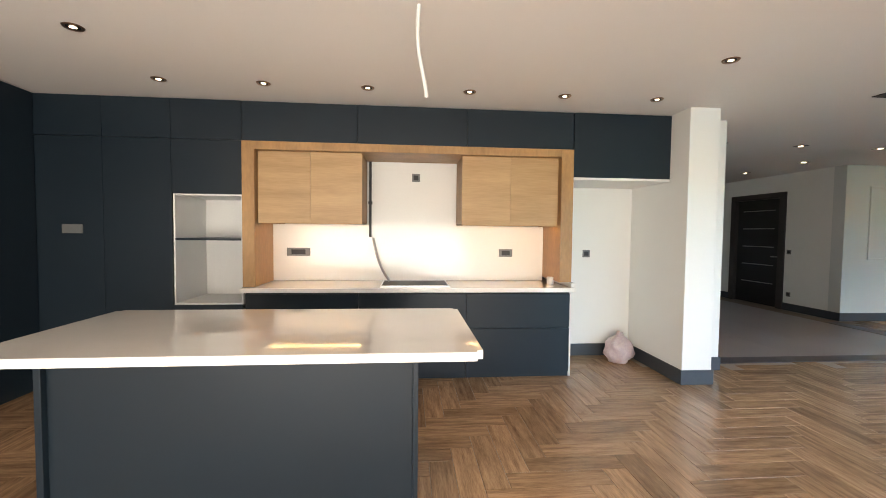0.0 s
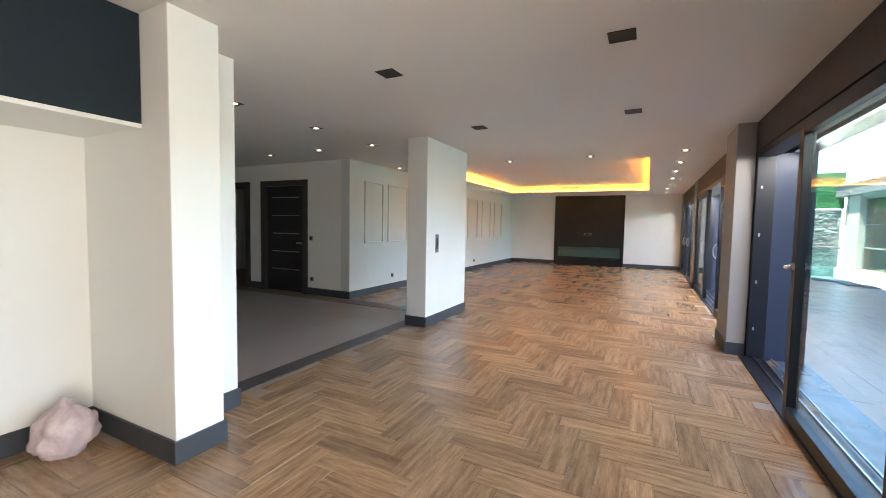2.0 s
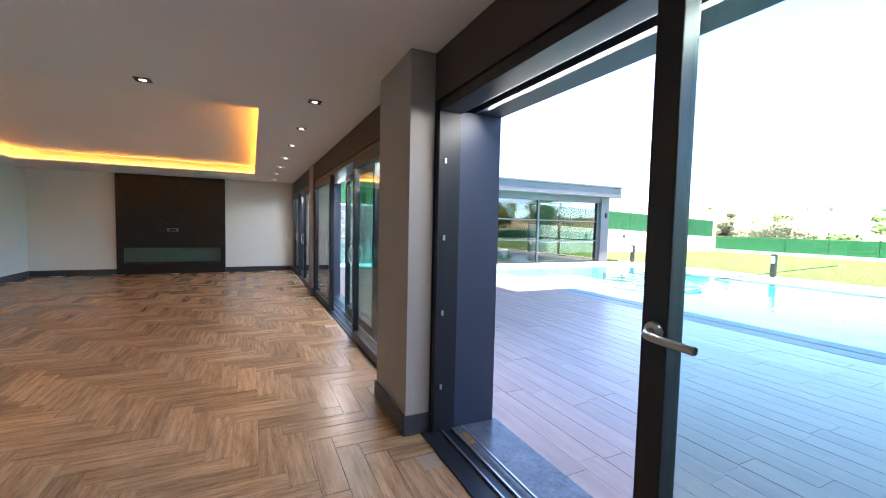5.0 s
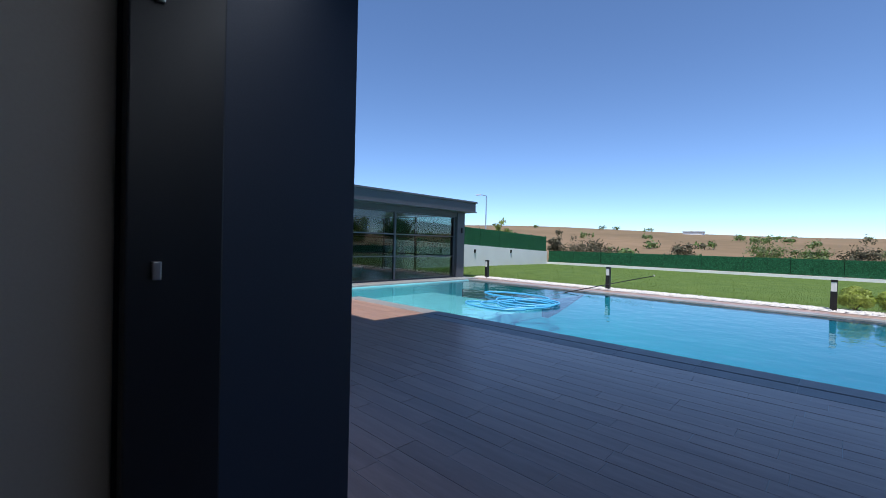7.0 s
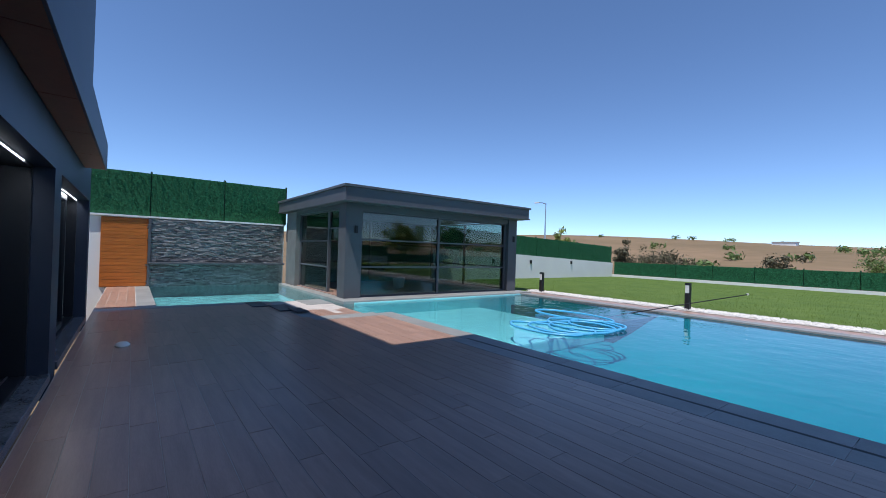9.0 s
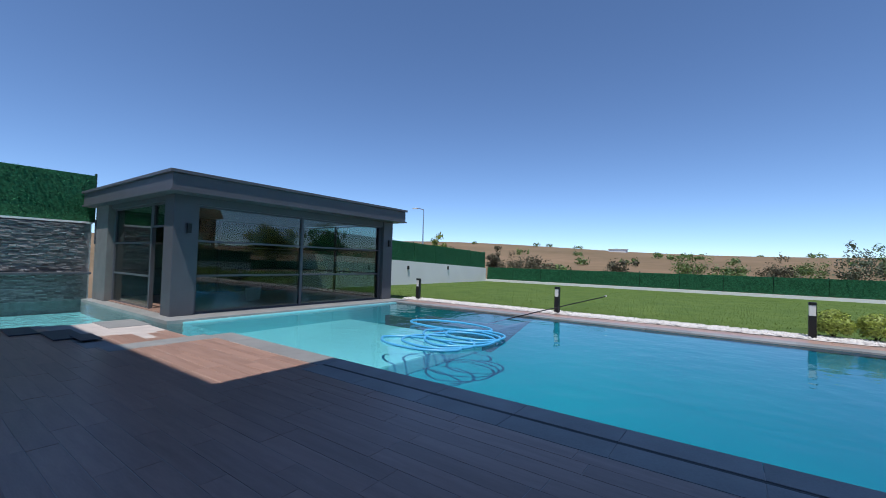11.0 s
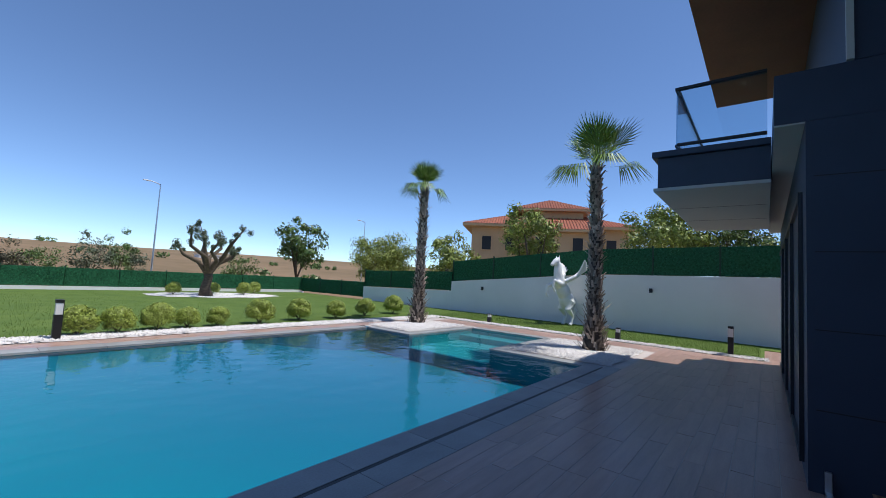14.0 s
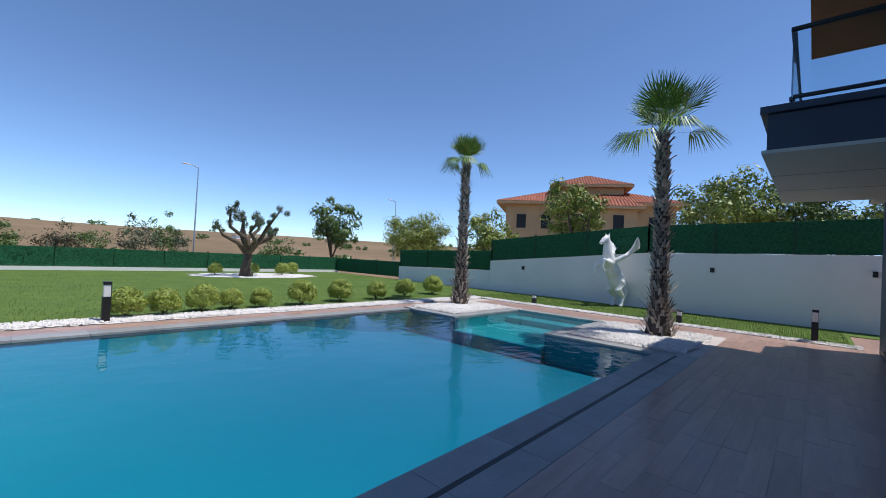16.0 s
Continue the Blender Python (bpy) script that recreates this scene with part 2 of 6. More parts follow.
M_SOFFIT = mat("pale_soffit", (0.52, 0.50, 0.48), 0.6, vary=0.05, scale=1, bump=0.02)
M_TRUNK = mat("palm_bark", (0.13, 0.10, 0.08), 0.9, vary=0.35, scale=9, fine=70, bump=0.6, stretch=(1, 1, 2.5))
M_STUB = mat("palm_leaf_stub", (0.52, 0.42, 0.34), 0.85, vary=0.3, scale=12, fine=60, bump=0.3, rand=0.6, island=True)
M_FROND = mat("palm_frond", (0.22, 0.33, 0.05), 0.45, vary=0.25, scale=3, fine=40, bump=0.05, rand=0.3, island=True)
M_BARK = mat("olive_bark", (0.17, 0.125, 0.085), 0.9, vary=0.35, scale=6, fine=50, bump=0.6, stretch=(1, 1, 3))
M_OLIVE = mat("olive_leaf", (0.105, 0.135, 0.07), 0.55, vary=0.2, bump=0.0, rand=0.4, island=True)
M_BOX = mat("boxwood_leaf", (0.34, 0.42, 0.06), 0.5, vary=0.2, bump=0.0, rand=0.4, island=True)
M_LEAF = mat("tree_leaf", (0.12, 0.19, 0.04), 0.5, vary=0.2, bump=0.0, rand=0.45, island=True)
M_YELLEAF = mat("yellowing_tree_leaf", (0.27, 0.32, 0.05), 0.5, vary=0.2, bump=0.0, rand=0.45, island=True)
M_DRYLEAF = mat("dusty_shrub_leaf", (0.11, 0.10, 0.05), 0.7, vary=0.2, bump=0.0, rand=0.4, island=True)
M_FIELD = mat("ploughed_field", (0.27, 0.185, 0.115), 0.95, vary=0.3, scale=0.012, fine=0.12, bump=0.0, col2=(0.16, 0.12, 0.07), spec=0.05)
M_STATUE = mat("white_glazed_statue", (0.80, 0.80, 0.79), 0.35, vary=0.04, scale=5, bump=0.03)
M_BEIGE = mat("beige_house_render", (0.62, 0.43, 0.23), 0.8, vary=0.1, scale=0.6, fine=20, bump=0.05)
M_TILE = mat("terracotta_roof_tile", (0.36, 0.11, 0.055), 0.8, vary=0.25, scale=1.5, fine=25, bump=0.2, rand=0.2)
M_HOSE = mat("sky_blue_hose", (0.10, 0.42, 0.72), 0.35, vary=0.05, bump=0.0)
M_MARBLE = mat("black_marble", (0.010, 0.010, 0.011), 0.3, vary=0.3, scale=2, fine=20, bump=0.0)
M_VEIN = mat("marble_vein", (0.16, 0.15, 0.14), 0.2, bump=0.0)


# ---- builders ----
def box(bm, x0, x1, y0, y1, z0, z1):
    vs = [bm.verts.new((x, y, z)) for x in (x0, x1) for y in (y0, y1) for z in (z0, z1)]
    for f in ((0, 1, 3, 2), (4, 6, 7, 5), (0, 4, 5, 1), (2, 3, 7, 6), (0, 2, 6, 4), (1, 5, 7, 3)):
        bm.faces.new([vs[i] for i in f])
    return vs


def part(name, bm, material, parent=None, label="", bevel=0.0, smooth=False):
    if bevel:
        bmesh.ops.bevel(bm, geom=list(bm.edges), offset=bevel, segments=2, affect="EDGES", profile=0.6)
    bmesh.ops.recalc_face_normals(bm, faces=bm.faces)
    me = bpy.data.meshes.new(name)
    bm.to_mesh(me)
    bm.free()
    me.materials.append(material)
    if smooth:
        for p in me.polygons:
            p.use_smooth = True
    ob = new(name, me)
    if parent is not None:
        ob.parent = parent
    if label:
        ob["label"] = label
    return ob


def raw(name, verts, faces, material, parent=None, label=""):
    me = bpy.data.meshes.new(name)
    me.from_pydata(verts, [], faces)
    me.update()
    me.materials.append(material)
    ob = new(name, me)
    if parent is not None:
        ob.parent = parent
    if label:
        ob["label"] = label
    return ob


def block(name, x0, x1, y0, y1, z0, z1, material, parent=None, label="", bevel=0.0):
    bm = bmesh.new()
    box(bm, x0, x1, y0, y1, z0, z1)
    return part(name, bm, material, parent, label, bevel)


def blocks(name, list_of, material, parent=None, label="", bevel=0.0):
    bm = bmesh.new()
    for b in list_of:
        box(bm, *b)
    return part(name, bm, material, parent, label, bevel)


def struct(ob, label, category):
    return tagged(ob, label, category, kind="structure")


def empty(name, x, y, z, label, category, group=""):
    ob = new(name)
    ob.location = (x, y, z)
    return tagged(ob, label, category, group)


def cyl(bm, r0, r1, z0, z1, x=0, y=0, n=16):
    a = [bm.verts.new((x + r0 * math.cos(2 * math.pi * i / n), y + r0 * math.sin(2 * math.pi * i / n), z0)) for i in range(n)]
    b = [bm.verts.new((x + r1 * math.cos(2 * math.pi * i / n), y + r1 * math.sin(2 * math.pi * i / n), z1)) for i in range(n)]
    for i in range(n):
        bm.faces.new((a[i], a[(i + 1) % n], b[(i + 1) % n], b[i]))
    bm.faces.new(a[::-1]); bm.faces.new(b)


def tube(bm, pts, radii, n=10):
    """A tapered round limb along points."""
    pts = [Vector(p) for p in pts]
    rings = []
    for i, p in enumerate(pts):
        d = (pts[min(i + 1, len(pts) - 1)] - pts[max(i - 1, 0)]).normalized()
        u = d.orthogonal().normalized() if abs(d.z) > 0.9 else d.cross(Vector((0, 0, 1))).normalized()
        v = d.cross(u)
        rings.append([bm.verts.new(p + radii[i] * (math.cos(2 * math.pi * k / n) * u + math.sin(2 * math.pi * k / n) * v)) for k in range(n)])
    for a, b in zip(rings, rings[1:]):
        for k in range(n):
            bm.faces.new((a[k], a[(k + 1) % n], b[(k + 1) % n], b[k]))
    bm.faces.new(rings[0][::-1]); bm.faces.new(rings[-1])


def wire(name, pts, radius, material, parent=None, label="", cyclic=False):
    """A round cable or hose through points."""
    cu = bpy.data.curves.new(name, "CURVE")
    cu.dimensions, cu.bevel_depth, cu.bevel_resolution, cu.resolution_u = "3D", radius, 2, 8
    sp = cu.splines.new("NURBS")
    sp.points.add(len(pts) - 1)
    for q, p in zip(sp.points, pts):
        q.co = (*p, 1)
    sp.use_endpoint_u, sp.order_u, sp.use_cyclic_u = True, 4, cyclic
    cu.materials.append(material)
    dg = bpy.context.evaluated_depsgraph_get()
    tmp = bpy.data.objects.new("tmp", cu)
    me = bpy.data.meshes.new_from_object(tmp.evaluated_get(dg) if False else tmp)
    bpy.data.objects.remove(tmp)
    for p in me.polygons:
        p.use_smooth = True
    ob = new(name, me)
    if parent is not None:
        ob.parent = parent
    if label:
        ob["label"] = label
    return ob


CEIL = 2.62
G = -0.12          # terrace level
RNG = random.Random(7)

# ================= structure indoors =================
struct(blocks("floor", [(-2.9, 2.98, -2.55, 12.6, -0.30, -0.004), (2.98, 18.0, 0.40, 12.6, -0.30, -0.004)], M_GROUT), "pale grout bed under the wood-look floor tiles", "floor")
FLOOR = bpy.data.objects["floor"]
# ceiling with a cove recess
CX0, CX1, CY0, CY1 = 9.5, 16.3, 1.38, 6.0
ceil = blocks("ceiling", [(-2.9, 2.98, -2.55, 12.6, CEIL, CEIL + 0.5), (2.98, CX0, 0.10, 12.6, CEIL, CEIL + 0.5), (CX1, 18.0, 0.10, 12.6, CEIL, CEIL + 0.5), (CX0, CX1, 0.10, CY0, CEIL, CEIL + 0.5),
                          (CX0, CX1, CY1, 12.6, CEIL, CEIL + 0.5), (CX0 - 0.12, CX1 + 0.12, CY0 - 0.12, CY1 + 0.12, CEIL + 0.22, CEIL + 0.49)], M_CEIL)
struct(ceil, "smooth off-white plaster ceiling with a recessed light cove", "ceiling")
lip = blocks("trim", [(CX0, CX1, CY0, CY0 + 0.08, CEIL + 0.003, CEIL + 0.045), (CX0, CX1, CY1 - 0.08, CY1, CEIL + 0.003, CEIL + 0.045),
                      (CX0, CX0 + 0.08, CY0 + 0.08, CY1 - 0.08, CEIL + 0.003, CEIL + 0.045), (CX1 - 0.08, CX1, CY0 + 0.08, CY1 - 0.08, CEIL + 0.003, CEIL + 0.045)], M_CEIL)
struct(lip, "plaster lip round the light cove", "trim")
led = empty("cove_light", (CX0 + CX1) / 2, 3.7, CEIL + 0.05, "amber LED strip glowing round the ceiling cove", "light strip")
for nm, b in (("strip", (CX0 + 0.01, CX1 - 0.01, CY0 + 0.012, CY0 + 0.05)), ("strip", (CX0 + 0.01, CX1 - 0.01, CY1 - 0.05, CY1 - 0.012)),
              ("strip", (CX0 + 0.012, CX0 + 0.05, CY0 + 0.06, CY1 - 0.06)), ("strip", (CX1 - 0.05, CX1 - 0.012, CY0 + 0.06, CY1 - 0.06))):
    o = block(nm, *b, CEIL + 0.046, CEIL + 0.06, M_COVE)
    o.parent = led
    o.matrix_parent_inverse = Matrix.Translation(led.location).inverted()

NY = 6.42   # living room's inner north wall
struct(block("wall_kitchen_back", -2.9, 3.52, 5.06, 5.3, -0.3, CEIL, M_SPLASH), "white glossy kitchen back wall", "wall")
struct(block("wall_west", -2.9, -2.7, -2.55, 5.06, -0.3, CEIL, M_WHITE), "white painted kitchen side wall", "wall")
struct(block("wall_column_kitchen", 3.22, 3.52, 3.84, 5.058, -0.3, CEIL, M_WHITE, bevel=0.006), "white painted wall end beside the kitchen niche", "wall")
struct(block("wall_column_hall", 6.74, 8.08, 4.15, 4.46, -0.3, CEIL, M_WHITE, bevel=0.006), "white painted pillar between hall and living room", "pillar")
struct(block("wall_column_back", 3.525, 3.9, 4.22, 5.3, -0.3, CEIL, M_WHITE, bevel=0.006), "white painted wall end towards the hall", "wall")
struct(block("wall_niche", 2.24, 3.22, 4.80, 5.058, -0.3, CEIL, M_WHITE), "pale painted back of the fridge niche", "wall")
# door wall with two openings
DY = ((7.57, 8.69), (9.25, 10.4))
struct(blocks("wall_doors", [(7.86, 8.06, NY + 0.2, DY[0][0], -0.3, CEIL), (7.86, 8.06, DY[0][1], DY[1][0], -0.3, CEIL), (7.86, 8.06, DY[1][1], 12.4, -0.3, CEIL),
                             (7.86, 8.06, DY[0][0], DY[0][1], 2.25, CEIL), (7.86, 8.06, DY[1][0], DY[1][1], 2.25, CEIL)], M_WHITE), "off-white hall wall with two door openings", "wall")
struct(block("wall_north", 7.86, 18.2, NY, NY + 0.2, -0.3, CEIL, M_GREYWALL), "pale grey-green living room wall with moulded panels", "wall")
struct(block("wall_hall_west", 3.3, 3.52, 5.3, 12.4, -0.3, CEIL, M_WHITE), "white painted hall wall", "wall")
struct(block("wall_hall_north", 3.3, 12.5, 12.4, 12.6, -0.3, CEIL, M_WHITE), "white painted far hall wall", "wall")
struct(block("wall_room_east", 11.5, 11.7, NY + 0.2, 12.4, -0.3, CEIL, M_WHITE), "plain wall of the room behind the hall doors", "wall")
struct(block("wall_east", 18.0, 18.2, -0.05, NY, -0.3, CEIL, M_WHITE), "white painted end wall of the living room", "wall")
struct(block("wall_kitchen_east", 2.78, 2.98, -2.55, 0.42, -0.3, CEIL, M_WHITE), "white painted wall beside the glazing", "wall")
struct(blocks("wall_kitchen_south", [(-2.9, -2.3, -2.55, -2.35, -0.3, CEIL), (2.3, 2.78, -2.55, -2.35, -0.3, CEIL), (-2.3, 2.3, -2.55, -2.35, 2.25, CEIL), (-2.3, 2.3, -2.55, -2.45, -0.3, 2.25)], M_WHITE), "white painted kitchen garden wall", "wall")

# baseboards
bb = [(3.205, 3.535, 3.825, 3.84), (3.205, 3.22, 3.84, 4.80), (3.52, 3.535, 3.84, 4.2), (3.51, 3.915, 4.205, 4.22), (3.9, 3.915, 4.22, 5.3), (2.24, 3.205, 4.785, 4.80),
      (6.725, 8.095, 4.135, 4.15), (6.725, 6.74, 4.15, 4.475), (8.08, 8.095, 4.15, 4.475), (6.74, 8.08, 4.46, 4.475),
      (7.845, 7.86, NY + 0.0, DY[0][0] - 0.1), (7.845, 7.86, DY[0][1] + 0.1, DY[1][0] - 0.1), (7.845, 7.86, DY[1][1] + 0.1, 12.4), (7.845, 17.985, NY - 0.015, NY),
      (17.985, 18.0, 0.3, 2.2), (17.985, 18.0, 4.7, NY - 0.015), (3.52, 3.535, 5.3, 12.4)]
for b in bb:
    struct(block("baseboard", *b, 0.0, 0.14, M_BASE, bevel=0.003), "dark anthracite baseboard", "baseboard")

# hall floor of grey tiles with dark border
for i in range(5):
    for j in range(9):
        x0, y0 = 3.74 + 0.76 * i, 4.63 + 0.86 * j
        o = block("floor_tile", x0 + 0.001, min(x0 + 0.759, 7.5), y0 + 0.001, min(y0 + 0.859, 12.38), -0.010, 0.0, M_HALL, FLOOR)
blocks("border_strip", [(3.92, 6.725, 4.42, 4.628, -0.01, 0.001), (6.725, 7.84, 4.48, 4.628, -0.01, 0.001), (7.54, 7.78, 4.632, NY - 0.02, -0.01, 0.001),
                        (3.54, 3.735, 5.32, 12.38, -0.01, 0.001)], M_BORDER, FLOOR, "dark border tiles")

# ================= facade of the living room =================
FX0, FX1 = 2.98, 18.0
struct(block("beam", FX0, FX1, 0.10, 0.40, 2.30, CEIL, M_BROWNHEAD), "dark brown beam over the sliding windows", "beam")
struct(block("wall_lintel_outside", FX0, FX1, -0.13, 0.098, 2.26, CEIL + 0.6, M_CLAD), "blue-black cladding over the sliding windows", "wall")
OPEN = ((3.05, 7.46), (8.20, 13.35), (13.9, 17.7))
PIERS = ((7.47, 8.18, 0.58), (13.37, 13.88, 0.43), (17.72, 18.0, 0.43))
for x0, x1, yf in PIERS:
    struct(block("wall_pier", x0, x1, 0.402, yf, -0.3, CEIL, M_TAUPE, bevel=0.004), "taupe painted pier between the sliding windows", "pier")
    struct(block("wall_pier_core", x0 + 0.03, x1, 0.229, 0.398, -0.3, 2.30, M_CLAD), "core of the pier", "pier")
    struct(blocks("wall_cladding", [(x0, x1, -0.13, 0.228, -0.3, 2.26)] + ([(x1, x1 + 0.2, -0.13, 0.0, -0.3, 2.26)] if yf > 0.5 else []), M_CLAD), "blue-black cladding on the pier outside", "cladding")
    struct(block("baseboard", x0 - 0.015, x1 + 0.015, yf, yf + 0.015, 0, 0.14, M_BASE, bevel=0.003), "dark anthracite baseboard", "baseboard")
    struct(block("baseboard", x0 - 0.015, x0, 0.41, yf, 0, 0.14, M_BASE, bevel=0.003), "dark anthracite baseboard", "baseboard")
for n, (x0, x1) in enumerate(OPEN):
    w = empty("window_%d" % (n + 1), (x0 + x1) / 2, 0.25, 0, "anthracite aluminium sliding window wall" + (" standing open" if n == 0 else ", closed"), "sliding window")
    w["kind"] = "structure"
    inv = Matrix.Translation(w.location).inverted()
    yo = 0.04 if n else 0.23

    def put(nm, b, m, parent=w, lab="", bev=0.004):
        o = block(nm, *b, m, None, lab, bev)
        o.parent = parent
        o.matrix_parent_inverse = inv
        return o
    put("window_frame", (x0, x0 + 0.055, yo, 0.395, 0.0, 2.29), M_FRAME)
    put("window_frame", (x1 - 0.055, x1, yo, 0.395, 0.0, 2.29), M_FRAME)
    put("window_frame", (x0 + 0.055, x1 - 0.055, yo, 0.395, 2.225, 2.29), M_FRAME)
    put("window_sill", (x0, x1, yo, 0.395 if n else 0.468, -0.09, 0.012), M_FRAME, lab="aluminium track")
    for yy in (0.17, 0.25, 0.33):
        put("rail", (x0 + 0.06, x1 - 0.06, yy - 0.006, yy + 0.006, 0.012, 0.026), M_CHROME, bev=0)
    for k in range(4):
        put("latch", (x1 - 0.066 if n == 0 else x0 + 0.055, x1 - 0.055 if n == 0 else x0 + 0.07, 0.34, 0.355, 0.32 + 0.52 * k, 0.355 + 0.52 * k), M_CHROME, bev=0.002)
    if n == 0:
        leaves = ((3.10, 4.50, 0.30), (4.20, 5.74, 0.43))
    else:
        q = (x1 - x0 - 0.11) / 3
        leaves = tuple((x0 + 0.055 + q * k - 0.03, x0 + 0.055 + q * (k + 1) + 0.03, 0.36 if k % 2 == 0 else 0.10) for k in range(3))
    for k, (a, b, yy) in enumerate(leaves):
        lf = put("leaf", (a, a + 0.085, yy - 0.035, yy + 0.035, 0.03, 2.222), M_FRAME)
        for bx in ((b - 0.085, b, 0.03, 2.222), (a + 0.085, b - 0.085, 0.03, 0.12), (a + 0.085, b - 0.085, 2.13, 2.222)):
            put("leaf_frame", (bx[0], bx[1], yy - 0.035, yy + 0.035, bx[2], bx[3]), M_FRAME)
        g = put("pane", (a + 0.08, b - 0.08, yy - 0.006, yy + 0.006, 0.115, 2.135), M_GLASS, bev=0)
        g.visible_shadow = False
        if k == (1 if n == 0 else 0) or (n and k == 2):
            hx = a + 0.04 if n and k else b - 0.045
            if n == 0:
                bm = bmesh.new()
                cyl(bm, 0.030, 0.027, 0.0, 0.014, n=24)
                bm.transform(Matrix.Translation((hx, yy + 0.035, 1.165)) @ Matrix.Rotation(radians(-90), 4, "X"))
                rose = part("handle_plate", bm, M_CHROME, None, "oval steel handle rose", 0.002, True)
                lever = wire("handle", [(hx, yy + 0.045, 1.165), (hx, yy + 0.075, 1.163), (hx - 0.012, yy + 0.092, 1.16), (hx - 0.07, yy + 0.096, 1.158), (hx - 0.16, yy + 0.094, 1.156)], 0.0125, M_CHROME, None, "rounded steel lever handle")
                for o in (rose, lever):
                    o.parent = w
                    o.matrix_parent_inverse = inv
            else:
                put("handle_plate", (hx - 0.016, hx + 0.016, yy + 0.035, yy + 0.047, 0.98, 1.16), M_CHROME, lab="steel handle plate")
                bar = wire("handle", [(hx, yy + 0.045, 0.95), (hx, yy + 0.085, 0.97), (hx, yy + 0.095, 1.07), (hx, yy + 0.085, 1.17), (hx, yy + 0.045, 1.19)], 0.010, M_CHROME, None, "bowed steel pull handle")
                bar.parent = w
                bar.matrix_parent_inverse = inv
    struct(block("doorstep", x0, x1, -0.15, yo - 0.005, -0.10, -0.005, M_SILL, bevel=0.004), "blue-grey marble threshold", "threshold")

# ================= kitchen =================
FRONT = 4.13
tall = empty("tall_cabinet", -1.8, 4.6, 0, "matt anthracite tall kitchen cabinet with oven niche", "cabinet")


def child(o, p):
    o.parent = p
    o.matrix_parent_inverse = Matrix.Translation(p.location).inverted()
    return o


child(blocks("body", [(-2.68, -1.54, FRONT, 5.05, 0.0, CEIL - 0.01), (-1.53, -0.92, FRONT + 0.02, 5.05, 0.0, 0.72), (-1.53, -0.92, FRONT + 0.02, 5.05, 1.78, CEIL - 0.01)], M_ANTHRA), tall)
for b in ((-2.678, -2.11, 0.0, 2.25), (-2.106, -1.53, 0.0, 2.25), (-2.678, -2.11, 2.254, 2.61), (-2.106, -1.53, 2.254, 2.61), (-1.526, -0.915, 0.0, 0.74), (-1.526, -0.915, 1.76, 2.25), (-1.526, -0.915, 2.254, 2.61)):
    child(block("door", b[0], b[1], FRONT - 0.02, FRONT, b[2], b[3], M_ANTHRA, bevel=0.002), tall)
for nb_ in ((-1.525, -1.51, FRONT, 5.04, 0.74, 1.76), (-0.93, -0.915, FRONT, 5.04, 0.74, 1.76), (-1.51, -0.93, 4.70, 5.04, 0.74, 1.76), (-1.51, -0.93, FRONT, 4.70, 0.74, 0.755), (-1.51, -0.93, FRONT, 4.70, 1.745, 1.76)):
    child(block("niche_panel", *nb_, M_PLASTIC, label="white lined oven niche"), tall)
child(block("niche_shelf", -1.51, -0.93, FRONT, 4.69, 1.335, 1.353, M_ANTHRA), tall)
child(block("socket", -1.02, -0.94, 4.68, 4.70, 1.2, 1.28, M_SOCKET, bevel=0.003), tall)
side = empty("side_cabinet", -2.68, 3.0, 0, "matt anthracite tall cabinet run along the side wall", "cabinet")
for y0, y1 in ((0.5, 1.4), (1.404, 2.3), (2.304, 3.2), (3.204, 4.1)):
    child(block("door", -2.695, -2.66, y0, y1, 0.0, CEIL - 0.01, M_ANTHRA, bevel=0.002), side)
child(block("switch_plate", -2.45, -2.28, FRONT - 0.03, FRONT - 0.02, 1.39, 1.47, M_SOCKET, bevel=0.003), tall)

for x0, x1 in ((-0.9, 0.14), (0.144, 1.178), (1.182, 2.22)):
    u = empty("base_cabinet", (x0 + x1) / 2, 4.6, 0, "matt anthracite kitchen base unit with two wide drawers", "cabinet", "base units of the kitchen run")
    child(block("body", x0, x1, FRONT + 0.02, 5.05, 0.0, 0.86, M_ANTHRA), u)
    child(block("plinth", x0, x1, FRONT + 0.012, FRONT + 0.02, 0.0, 0.05, M_ANTHRA), u)
    child(block("drawer_front", x0, x1, FRONT - 0.002, FRONT + 0.018, 0.05, 0.485, M_ANTHRA, bevel=0.002), u)
    child(block("drawer_front", x0, x1, FRONT - 0.002, FRONT + 0.018, 0.50, 0.835, M_ANTHRA, bevel=0.002), u)
tagged(block("worktop", -0.91, 2.235, FRONT - 0.11, 5.055, 0.862, 0.905, M_QUARTZ, bevel=0.004), "white polished quartz worktop with a raised end", "worktop")
tagged(block("worktop_upstand", 2.19, 2.235, FRONT - 0.1, 4.79, 0.907, 0.95, M_QUARTZ, bevel=0.004), "low white quartz upstand at the worktop's end", "upstand")
hob = empty("hob_recess", 0.68, 4.35, 0.906, "black built-in hob cutout in the worktop", "hob")
child(block("tray", 0.36, 1.0, 4.12, 4.56, 0.906, 0.912, M_BLACK, bevel=0.002), hob)
child(blocks("rim", [(0.35, 1.01, 4.10, 4.12, 0.906, 0.918), (0.35, 1.01, 4.56, 4.58, 0.906, 0.918), (0.35, 0.36, 4.12, 4.56, 0.906, 0.918), (1.0, 1.01, 4.12, 4.56, 0.906, 0.918)], M_CHROME), hob)

